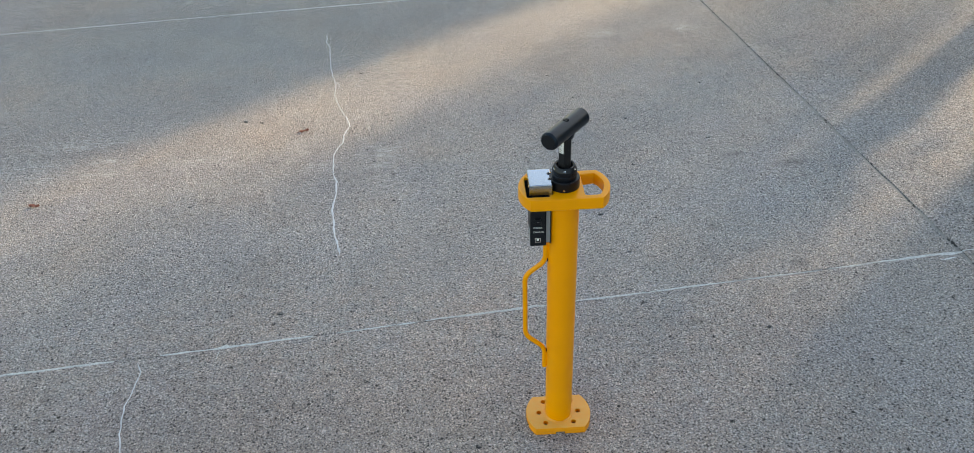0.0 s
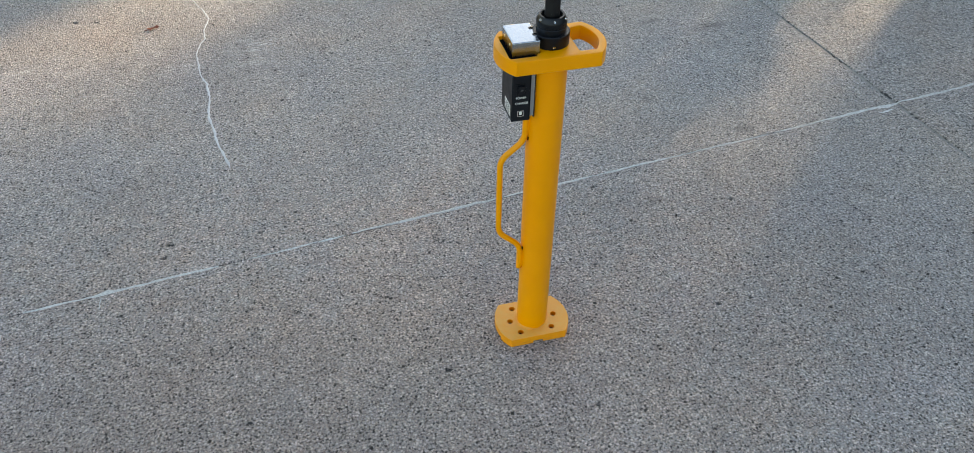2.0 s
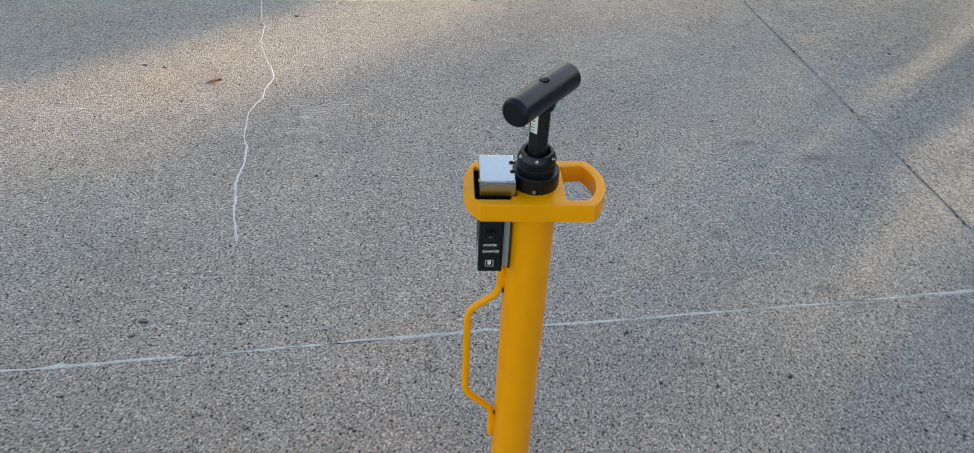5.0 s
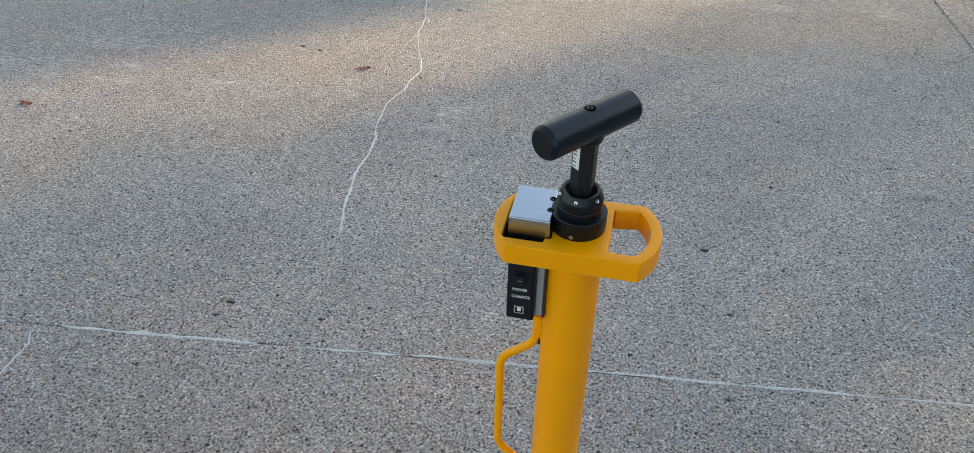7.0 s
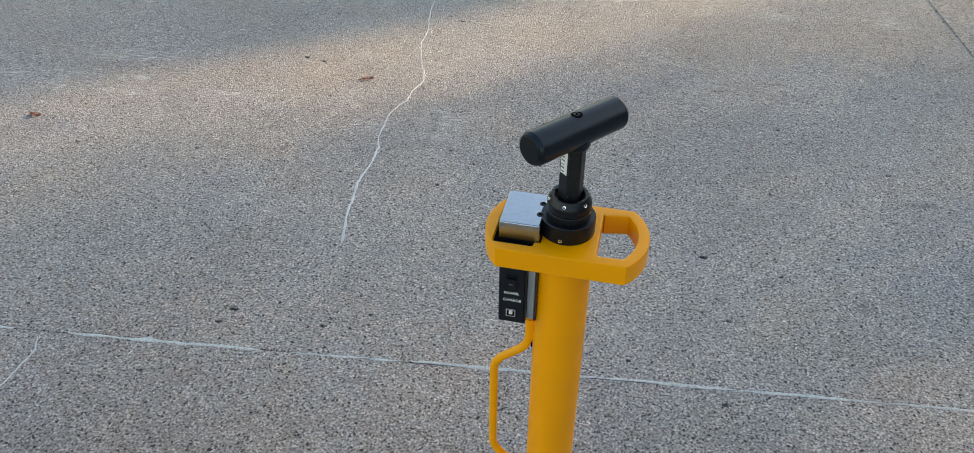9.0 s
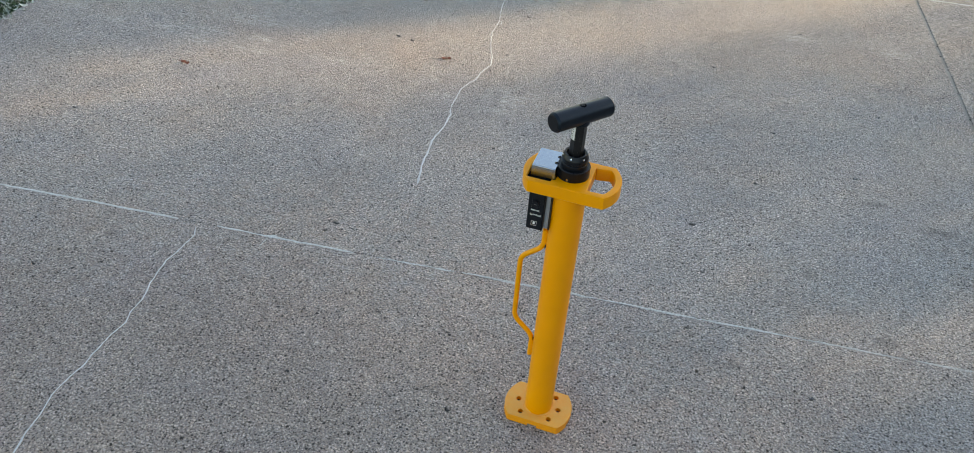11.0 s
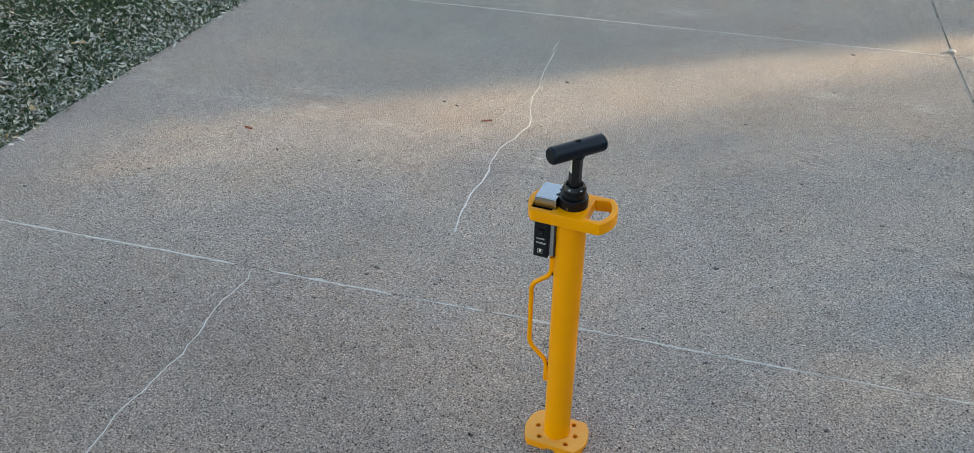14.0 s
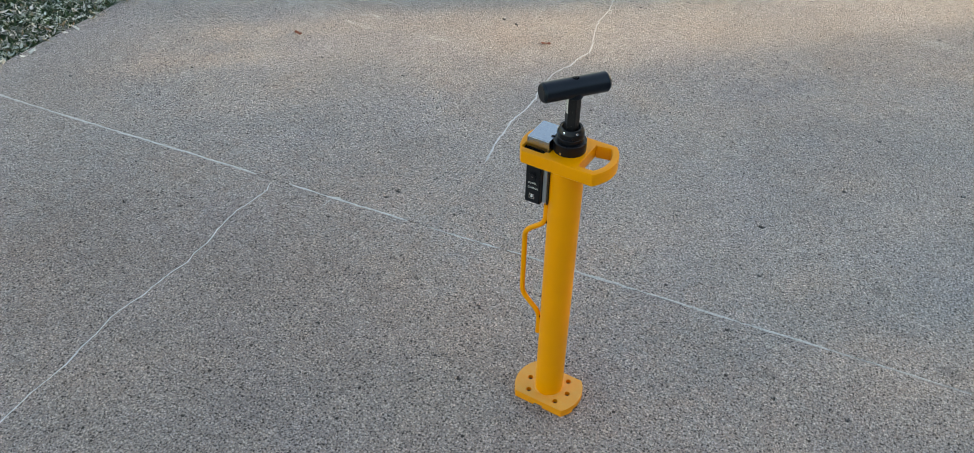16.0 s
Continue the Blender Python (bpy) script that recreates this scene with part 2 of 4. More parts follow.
def sealant():
    m = Nodes("grey_joint_sealant", 0.7)
    geo = m.add("ShaderNodeNewGeometry")
    m.place = geo.outputs["Position"]
    c = m.ramp(m.noise(9, 4, 0.7), (0.3, (0.48, 0.475, 0.455)), (0.5, (0.60, 0.595, 0.57)), (0.8, (0.71, 0.705, 0.68)))
    c = m.mix(1.0, c, m.ramp(m.noise(2.2, 2), (0.35, 0.85), (0.62, 1.04)), "MULTIPLY")
    c = m.mix(1.0, c, m.ramp(m.noise(240, 4, 0.75), (0.34, 0.6), (0.56, 1.10)), "MULTIPLY")
    m.colour(c)
    m.bump(m.noise(160, 3), 0.4, 0.002)
    return m.mat


def pale_filler():
    m = Nodes("pale_crack_filler", 0.6)
    m.place = m.add("ShaderNodeNewGeometry").outputs["Position"]
    m.colour(m.mix(1.0, m.ramp(m.noise(11, 4, 0.7), (0.3, (0.50, 0.505, 0.51)), (0.55, (0.64, 0.645, 0.65)), (0.8, (0.74, 0.745, 0.75))), m.ramp(m.noise(230, 3, 0.7), (0.3, 0.8), (0.6, 1.04)), "MULTIPLY"))
    m.bump(m.noise(160, 3), 0.3, 0.002)
    return m.mat


def worn_mortar():
    m = Nodes("worn_joint_mortar", 0.85)
    m.place = m.add("ShaderNodeNewGeometry").outputs["Position"]
    c = m.ramp(m.noise(7, 4, 0.65), (0.3, (0.22, 0.205, 0.185)), (0.7, (0.33, 0.31, 0.285)))
    m.colour(m.mix(1.0, c, m.ramp(m.noise(400, 3, 0.7), (0.3, 0.75), (0.6, 1.08)), "MULTIPLY"))
    m.bump(m.noise(180, 4, 0.7), 0.5, 0.002)
    return m.mat


def soil():
    m = Nodes("dark_joint_dirt", 0.95)
    m.colour(m.ramp(m.noise(140, 4, 0.7), (0.3, (0.025, 0.024, 0.023)), (0.65, (0.10, 0.097, 0.093))))
    m.bump(m.noise(220, 4), 0.8, 0.004)
    return m.mat


def turf():
    m = Nodes("lawn_soil_and_thatch", 0.95)
    m.colour(m.ramp(m.noise(35, 5, 0.7), (0.3, (0.012, 0.018, 0.009)), (0.55, (0.025, 0.038, 0.016)), (0.8, (0.055, 0.05, 0.03))))
    m.bump(m.noise(60, 4), 0.8, 0.02)
    return m.mat


def blade_green():
    m = Nodes("grass_blade", 0.6)
    geo = m.add("ShaderNodeNewGeometry")
    m.colour(m.ramp(geo.outputs["Random Per Island"], (0.0, (0.014, 0.036, 0.012)), (0.6, (0.032, 0.088, 0.025)), (0.9, (0.06, 0.14, 0.04)), (1.0, (0.19, 0.16, 0.09))))
    return m.mat


def leaf_skin(joined):
    m = Nodes("fallen_leaf_litter" if joined else "fallen_leaf", 0.65)
    pick = m.add("ShaderNodeNewGeometry").outputs["Random Per Island"] if joined else m.add("ShaderNodeObjectInfo").outputs["Random"]
    c = m.ramp(pick, (0.0, (0.06, 0.066, 0.05)), (0.22, (0.19, 0.20, 0.16)), (0.5, (0.50, 0.50, 0.46)), (0.87, (0.80, 0.79, 0.74)), (0.94, (0.34, 0.25, 0.15)), (1.0, (0.13, 0.085, 0.05)))
    where = m.add("ShaderNodeNewGeometry").outputs["Position"]
    c = m.mix(m.ramp(m.noise(5, 2, 0.5, where), (0.48, 0.0), (0.62, 0.45)), c, m.mix(1.0, c, (0.76, 1.04, 0.92), "MULTIPLY"))
    m.colour(m.mix(0.35, c, m.ramp(m.noise(240, 3), (0.3, 0.25), (0.7, 0.75)), "OVERLAY"))
    m.bump(m.noise(180, 3), 0.3, 0.002)
    return m.mat


def foliage(name, a, b):
    m = Nodes(name, 0.7)
    geo = m.add("ShaderNodeNewGeometry")
    m.colour(m.ramp(geo.outputs["Random Per Island"], (0.0, a), (1.0, b)))
    return m.mat


def bark():
    m = Nodes("tree_bark", 0.9)
    n = m.noise(1.0, 5, 0.65, m.stretch(40, 40, 7))
    m.colour(m.ramp(n, (0.3, (0.05, 0.04, 0.03)), (0.7, (0.16, 0.13, 0.10))))
    m.bump(n, 0.8, 0.02)
    return m.mat


CONCRETE, YELLOW, DUSTY_SHEEN = concrete(), yellow_paint(), dusty_sheen_yellow()
BLACK, SATIN, PLASTIC = black_metal("black_anodised", 0.30, 0.004), black_metal("satin_black_grip", 0.34, 0.006), black_metal("black_plastic", 0.42, 0.005)
SATIN.node_tree.nodes["Principled BSDF"].inputs["Specular IOR Level"].default_value = 0.36
SATIN.node_tree.nodes["Principled BSDF"].inputs["Specular Tint"].default_value = (0.62, 0.82, 1.0, 1)
SHAFT, ALU = shaft_steel(), aluminium()
SCREW, BRASS, BRACKET = steel("bright_steel", (0.75, 0.74, 0.72), 0.2), steel("brass", (0.75, 0.55, 0.25), 0.3), plain("grey_bracket_metal", (0.30, 0.30, 0.31), 0.4)
WHITE, INK, SOCKET = plain("white_print", (0.78, 0.78, 0.76), 0.6), plain("grey_print", (0.18, 0.18, 0.18), 0.6), plain("socket_white", (0.75, 0.74, 0.70), 0.5)
# near-black that paints the shaded depth of holes, gaps and seams
DARK = plain("dark_recess", (0.004, 0.004, 0.005), 0.95)
DARK.node_tree.nodes["Principled BSDF"].inputs["Specular IOR Level"].default_value = 0.05
SEAL, FILLER, MORTAR, DIRT, TURF, BLADE = sealant(), pale_filler(), worn_mortar(), soil(), turf(), blade_green()
LEAF, LITTER, BARK = leaf_skin(False), leaf_skin(True), bark()
# dark brown that paints shade in the bolt holes and beside the bracket
BROWN = plain("shade_brown", (0.045, 0.030, 0.016), 0.9, 200)
GRIT, RED = plain("dark_grit", (0.045, 0.042, 0.04), 0.9, 200), plain("rust_red_leaf", (0.22, 0.072, 0.045), 0.8, 150)


# ---- mesh helpers ----
def mesh_of(name, bm, material, smooth=35):
    me = bpy.data.meshes.new(name)
    bmesh.ops.recalc_face_normals(bm, faces=bm.faces)
    bm.to_mesh(me)
    bm.free()
    me.materials.append(material)
    if smooth:
        me.polygons.foreach_set("use_smooth", [True] * len(me.polygons))
        me.set_sharp_from_angle(angle=radians(smooth))
    return me


def part(name, bm, material, parent, label="", smooth=35):
    ob = new(name, mesh_of(name, bm, material, smooth))
    ob.parent = parent
    if smooth:
        even = ob.modifiers.new("flat_faces", "WEIGHTED_NORMAL")
        even.weight, even.keep_sharp = 90, True
    return tagged(ob, label)


def thing(name, m, label, category, group="", kind=""):
    ob = new(name)
    ob.empty_display_size = 0.1
    ob.matrix_world = m
    return tagged(ob, label, category, group, kind)


def block(x0, x1, y0, y1, z0, z1, bevel=0.0, bm=None, seg=2):
    bm = bm or bmesh.new()
    made = bmesh.ops.create_cube(bm, size=1, matrix=Matrix.Translation(((x0 + x1) / 2, (y0 + y1) / 2, (z0 + z1) / 2)) @ Matrix.Diagonal((x1 - x0, y1 - y0, z1 - z0, 1)))
    if bevel:
        edges = list({e for v in made["verts"] for e in v.link_edges})
        bmesh.ops.bevel(bm, geom=edges, offset=bevel, segments=seg, profile=0.5, affect="EDGES")
    return bm


def lathe(profile, n=48, m=None, bm=None):
    """Turn (radius, height) pairs about z; ends at radius 0 are closed."""
    bm = bm or bmesh.new()
    m = m or Matrix()
    rings = []
    for r, z in profile:
        if r < 1e-6:
            rings.append([bm.verts.new(m @ Vector((0, 0, z)))])
        else:
            rings.append([bm.verts.new(m @ Vector((r * math.cos(2 * math.pi * i / n), r * math.sin(2 * math.pi * i / n), z))) for i in range(n)])
    for a, b in zip(rings, rings[1:]):
        for i in range(n):
            j = (i + 1) % n
            q = [a[i % len(a)], a[j % len(a)], b[j % len(b)], b[i % len(b)]]
            q = list(dict.fromkeys(q))
            if len(q) > 2:
                bm.faces.new(q)
    return bm


def tube(points, r, n=14, bend=0.0, steps=6, bm=None):
    """A round bar along points, its corners bent to the given radius."""
    path = [Vector(points[0])]
    for a, b, c in zip(points, points[1:], points[2:]):
        a, b, c = Vector(a), Vector(b), Vector(c)
        p, q = b + (a - b).normalized() * bend, b + (c - b).normalized() * bend
        for i in range(steps + 1):
            t = i / steps
            path.append((1 - t) ** 2 * p + 2 * t * (1 - t) * b + t * t * q)
    path.append(Vector(points[-1]))
    bm = bm or bmesh.new()
    rings, side = [], None
    for i, p in enumerate(path):
        d = (path[min(i + 1, len(path) - 1)] - path[max(i - 1, 0)]).normalized()
        side = (d.orthogonal() if side is None else side - d * side.dot(d)).normalized()
        up = d.cross(side)
        rings.append([bm.verts.new(p + r * (math.cos(2 * math.pi * k / n) * side + math.sin(2 * math.pi * k / n) * up)) for k in range(n)])
    for a, b in zip(rings, rings[1:]):
        for k in range(n):
            bm.faces.new((a[k], a[(k + 1) % n], b[(k + 1) % n], b[k]))
    bm.faces.new(rings[0])
    bm.faces.new(rings[-1])
    return bm


def offset(loop, d):
    """The outline moved inwards by d (outwards when negative), for a loop that runs counter-clockwise."""
    out, n = [], len(loop)
    for i in range(n):
        p, a, b = Vector(loop[i]), Vector(loop[i - 1]), Vector(loop[(i + 1) % n])
        e, f = (p - a).normalized(), (b - p).normalized()
        na, nb = Vector((-e.y, e.x)), Vector((-f.y, f.x))
        out.append(tuple(p + (na + nb) * d / max(0.3, 1 + na.dot(nb))))
    return out


def plate(outer, holes, z0, z1, edge=0.0015, bm=None):
    """A thick plate with openings and softened edges. outer and holes run counter-clockwise."""
    bm = bm or bmesh.new()
    caps = {0: [], 1: []}
    for loop, sign in [(outer, 1)] + [(h, -1) for h in holes]:
        rings = []
        for z, d in ((z0, edge), (z0 + edge, 0.0), (z1 - edge, 0.0), (z1 - 0.3 * edge, 0.3 * edge), (z1, edge)):
            rings.append([bm.verts.new((x, y, z)) for x, y in offset(loop, sign * d)])
        for a, b in zip(rings, rings[1:]):
            for i in range(len(a)):
                j = (i + 1) % len(a)
                bm.faces.new((a[i], a[j], b[j], b[i]))
        caps[0].append(rings[0])
        caps[1].append(rings[-1])
    for cap in caps.values():
        edges = [bm.edges.get((r[i - 1], r[i])) for r in cap for i in range(len(r))]
        bmesh.ops.triangle_fill(bm, use_beauty=True, use_dissolve=False, edges=edges)
    return bm


def ring(x, y, r, n=20):
    return [(x + r * math.cos(2 * math.pi * i / n), y + r * math.sin(2 * math.pi * i / n)) for i in range(n)]


def flat_sided_disc(shift, r, half, n=18):
    """Arcs of radius r about +-shift, cut by flats at y = +-half, counter-clockwise."""
    a = math.asin(half / r)
    right = [(shift + r * math.cos(t), r * math.sin(t)) for t in np.linspace(-a, a, n)]
    return right + [(-x, -y) for x, y in right]


def rounded(loop, r, steps=4):
    """The outline with its corners rounded."""
    out, n = [], len(loop)
    for i in range(n):
        p, a, b = Vector(loop[i]), Vector(loop[i - 1]), Vector(loop[(i + 1) % n])
        k = min(r, 0.45 * (a - p).length, 0.45 * (b - p).length)
        s, e = p + (a - p).normalized() * k, p + (b - p).normalized() * k
        for j in range(steps + 1):
            t = j / steps
            out.append(tuple((1 - t) ** 2 * s + 2 * t * (1 - t) * p + t * t * e))
    return out


def lettering(name, text, width, m, material, parent):
    """Flat printed words of a given width, centred, facing -y of m."""
    cu = bpy.data.curves.new(name, "FONT")
    cu.body, cu.align_x, cu.align_y, cu.extrude, cu.offset = text, "CENTER", "CENTER", 0.0, 0.012
    tmp = bpy.data.objects.new(name, cu)
    scene.collection.objects.link(tmp)
    me = bpy.data.meshes.new_from_object(tmp.evaluated_get(bpy.context.evaluated_depsgraph_get()))
    bpy.data.objects.remove(tmp)
    xs = [v.co.x for v in me.vertices]
    k = width / (max(xs) - min(xs))
    me.transform(m @ pose(0, 0, 0, 90) @ Matrix.Diagonal((k, k * 1.05, k, 1)))
    me.materials.clear()
    me.materials.append(material)
    ob = new(name, me)
    ob.parent = parent
    return ob


# ---- ground, lawn and driveway ----
EDGE, CROSS = -1.935, 1.664
ground = new("ground", mesh_of("ground", block(-250, 250, -250, 250, -0.5, -0.035), TURF, 0))
tagged(ground, "lawn ground of dark soil and thatch under grass", "ground", kind="structure")

driveway = thing("driveway", Matrix(), "weathered grey concrete driveway cast in square panels with sealed joints", "driveway", kind="structure")


def joint_y(row, x):
    """The cross joints, two and a half metres apart, that run a touch askew."""
    return 1.7415 + 2.443 * row + 0.013 * x


# popped-out pits in the surface: place and half width
PITS = ((-0.292, 1.846, 0.008), (-0.312, 1.806, 0.006), (0.993, 1.557, 0.005), (0.693, 2.148, 0.009), (0.182, 1.294, 0.006), (-0.616, 2.439, 0.005), (1.488, 2.255, 0.005), (-0.42, 2.99, 0.005), (1.20, 2.55, 0.006), (0.42, 1.12, 0.004), (0.95, 2.75, 0.005), (0.727, 1.942, 0.006), (0.682, 1.948, 0.003), (0.606, 2.244, 0.004), (0.882, 2.42, 0.005), (0.467, 1.999, 0.003), (0.465, 2.095, 0.004), (0.697, 1.712, 0.005), (0.632, 1.629, 0.004), (0.836, 1.548, 0.005), (0.354, 1.799, 0.004), (0.121, 1.524, 0.004), (0.775, 1.267, 0.005), (0.582, 1.464, 0.004), (-1.349, 1.927, 0.006), (-1.315, 2.156, 0.006), (-1.65, 1.92, 0.006), (1.195, 4.085, 0.008), (-0.03, 3.36, 0.005), (-0.966, 1.459, 0.006), (-0.097, 1.819, 0.005), (-0.481, 3.01, 0.007), (-0.945, 2.425, 0.004), (1.326, 2.986, 0.006), (0.74, 3.176, 0.005), (1.09, 3.604, 0.006))


def pit_outline(x, y, r, k):
    """A ragged opening, longer than wide."""
    g = random.Random(60 + k)
    turn = g.uniform(-0.5, 0.5)
    out = []
    for i in range(12):
        t = 2 * math.pi * i / 12
        q = r * g.uniform(0.7, 1.15)
        a, b = 1.35 * q * math.cos(t), 0.75 * q * math.sin(t)
        out.append((x + a * math.cos(turn) - b * math.sin(turn), y + a * math.sin(turn) + b * math.cos(turn)))
    return out


def cross_x(y):
    """The long open joint, which bends a little from panel to panel."""
    return float(np.interp(y, (-0.7, 1.75, 4.19, 6.63), (1.690, 1.677, 1.652, 1.690)))


for col in (0, 1):
    for row in range(-3, 4):
        gap, lift, ya, yb = (0.0095 if col == 0 else 0.0012), 0.0015 * col, joint_y(row - 1, CROSS), joint_y(row, CROSS)
        ca, cb = cross_x(ya), cross_x(yb)
        (x0, x1), (x3, x2) = ((EDGE, ca - gap), (EDGE, cb - gap)) if col == 0 else ((ca + gap, CROSS + 3.6), (cb + gap, CROSS + 3.6))
        loop = [(x0, joint_y(row - 1, x0) + 0.0008), (x1, joint_y(row - 1, x1) + 0.0008), (x2, joint_y(row, x2) - 0.0008), (x3, joint_y(row, x3) - 0.0008)]
        pits = [pit_outline(x, y, r, k) for k, (x, y, r) in enumerate(PITS) if (x < 1.63 if col == 0 else x > 1.71) and joint_y(row - 1, x) < y < joint_y(row, x)]
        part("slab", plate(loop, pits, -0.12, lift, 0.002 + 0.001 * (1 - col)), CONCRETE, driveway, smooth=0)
part("joint_fill", block(EDGE + 0.01, CROSS + 3.59, -8, 9.2, -0.10, -0.0060), DIRT, driveway, "dark dirt packed in the slab joints", 0)


groove, strip = bmesh.new(), []
for y in np.linspace(-6.0, 9.0, 380):
    x, dip = cross_x(y), 0.0006 * noise.noise((0.0, y * 6, 3.0))
    rim = -0.0014 if noise.noise((5.0, y * 2.1, 0.0)) + 0.5 * noise.noise((9.0, y * 11, 0.0)) > 0.06 else 0.0010
    strip.append([groove.verts.new((x + dx, y, z + dip)) for dx, z in ((-0.0135, -0.0002), (-0.0090, -0.0010), (-0.0050, -0.0014), (rim + 0.0012 * noise.noise((2.0, y * 14, 0.0)), -0.0016))])
for p, q in zip(strip, strip[1:]):
    for k in range(3):
        groove.faces.new((p[k], p[k + 1], q[k + 1], q[k]))
part("joint_mortar", groove, MORTAR, driveway, "smooth grey mortar in the long joint", 60)


def bead(points, width, name, material, parent, rise=0.0012, wander=0.004, seed=1, step=0.012, label=""):
    """A hand-laid line of sealant: an uneven ribbon along a few turning points, with a low crown."""
    rnd = random.Random(seed)
    path = []
    for a, b in zip(points, points[1:]):
        a, b = Vector((*a, 0)), Vector((*b, 0))
        k = max(2, int((b - a).length / step))
        path += [a.lerp(b, i / k) for i in range(k)]
    path.append(Vector((*points[-1], 0)))
    bm, rows = bmesh.new(), []
    for i, p in enumerate(path):
        d = (path[min(i + 1, len(path) - 1)] - path[max(i - 1, 0)]).normalized()
        side = Vector((-d.y, d.x, 0))
        w = wander * (noise.noise((p.x * 9 + seed * 7.1, p.y * 9, 0.3)) + 0.9 * noise.noise((p.x * 38, p.y * 38 + seed, 4.0)))
        wl = width * (0.5 + 0.40 * noise.noise((p.x * 11, p.y * 11, seed)) + 0.34 * noise.noise((p.x * 70, p.y * 70, seed + 3)))
        wr = width * (0.5 + 0.40 * noise.noise((p.x * 14, p.y * 14, seed + 9)) + 0.34 * noise.noise((p.x * 70, p.y * 70, seed + 5)))
        wl, wr = max(wl, 0.18 * width), max(wr, 0.18 * width)
        taper = min(1.0, 0.25 + i / 4, 0.25 + (len(path) - 1 - i) / 4)
        mid = p + side * w
        lift = 0.0015 if mid.x > cross_x(mid.y) - 0.002 else 0.0
        rows.append([bm.verts.new(mid + side * o * taper + Vector((0, 0, h + lift))) for o, h in ((-wl, -0.0006), (-0.55 * wl, rise * 0.8), (0.5 * wr, rise), (wr, -0.0006))])
    for a, b in zip(rows, rows[1:]):
        for k in range(3):
            bm.faces.new((a[k], a[k + 1], b[k + 1], b[k]))
    return part(name, bm, material, parent, label, 60)


def joint_run(row, xa, xb, n):
    return [(x, joint_y(row, x) + 0.0015 * math.sin(5 * x)) for x in np.linspace(xa, xb, n)]


for k, (row, xa, xb, w) in enumerate(((0, EDGE + 0.01, -0.71, 0.0086), (0, -0.595, -0.20, 0.0078), (0, -0.14, 0.02, 0.0040), (0, 0.02, 0.08, 0.0050), (0, 0.10, 0.46, 0.0086), (0, 0.46, 0.72, 0.0076), (0, 0.72, 1.00, 0.0070), (0, 1.00, 1.24, 0.0050), (0, 1.26, CROSS - 0.012, 0.0076), (0, CROSS + 0.01, CROSS + 3.5, 0.0085),
                                         (1, EDGE + 0.02, 0.5, 0.009), (1, 0.5, CROSS - 0.02, 0.007), (1, CROSS + 0.02, CROSS + 3.5, 0.010), (-1, EDGE + 0.02, CROSS - 0.02, 0.010))):
    bead(joint_run(row, xa, xb, 5), 0.95 * w, "joint_sealant", SEAL, driveway, seed=k + 2, wander=0.0025)
bead([(-0.455, joint_y(0, -0.45)), (-0.40, joint_y(0, -0.40))], 0.015, "joint_sealant", SEAL, driveway, seed=21)
bead([(-0.445, joint_y(0, -0.44) - 0.012), (-0.449, joint_y(0, -0.44) - 0.05)], 0.005, "joint_sealant", SEAL, driveway, seed=22, wander=0.003)
bead([(CROSS - 0.06, joint_y(0, CROSS) - 0.002), (CROSS + 0.010, joint_y(0, CROSS) - 0.002)], 0.014, "joint_sealant", SEAL, driveway, seed=23)
bead([(CROSS - 0.07, joint_y(0, CROSS) - 0.025), (CROSS - 0.02, joint_y(0, CROSS) - 0.022)], 0.012, "joint_sealant", SEAL, driveway, seed=24)
# two long cracks filled by hand
bead([(-0.173, 3.810), (-0.176, 3.730), (-0.160, 3.655), (-0.158, 3.530), (-0.153, 3.400), (-0.134, 3.278), (-0.138, 3.155), (-0.126, 3.080), (-0.112, 3.020), (-0.097, 2.980)], 0.0042, "crack_filler", FILLER, driveway, rise=0.0007, seed=31, wander=0.0045, step=0.006)
bead([(-0.098, 2.983), (-0.086, 2.895), (-0.106, 2.828), (-0.112, 2.775), (-0.138, 2.722), (-0.147, 2.675), (-0.145, 2.620), (-0.147, 2.545)], 0.0054, "crack_filler", FILLER, driveway, rise=0.0007, seed=37, wander=0.0040, step=0.006)
bead([(-0.1465, 2.548), (-0.136, 2.505), (-0.140, 2.410), (-0.152, 2.332), (-0.145, 2.258), (-0.141, 2.185), (-0.129, 2.088)], 0.0076, "crack_filler", FILLER, driveway, rise=0.0007, seed=36, wander=0.003, step=0.006)
bead([(-0.138, 3.300), (-0.124, 3.275), (-0.119, 3.235)], 0.0026, "crack_filler", FILLER, driveway, rise=0.0007, seed=33, wander=0.002, step=0.006)
bead([(-0.649, 1.716), (-0.636, 1.683), (-0.642, 1.622), (-0.651, 1.568), (-0.651, 1.530), (-0.646, 1.475), (-0.634, 1.415), (-0.637, 1.366), (-0.629, 1.337), (-0.642, 1.281), (-0.645, 1.245), (-0.646, 1.193), (-0.656, 1.150), (-0.661, 1.096), (-0.652, 1.049), (-0.650, 1.000), (-0.642, 0.93), (-0.645, 0.84), (-0.640, 0.60), (-0.655, 0.20)], 0.0042, "crack_filler", FILLER, driveway, rise=0.0007, seed=32, wander=0.003, step=0.006)

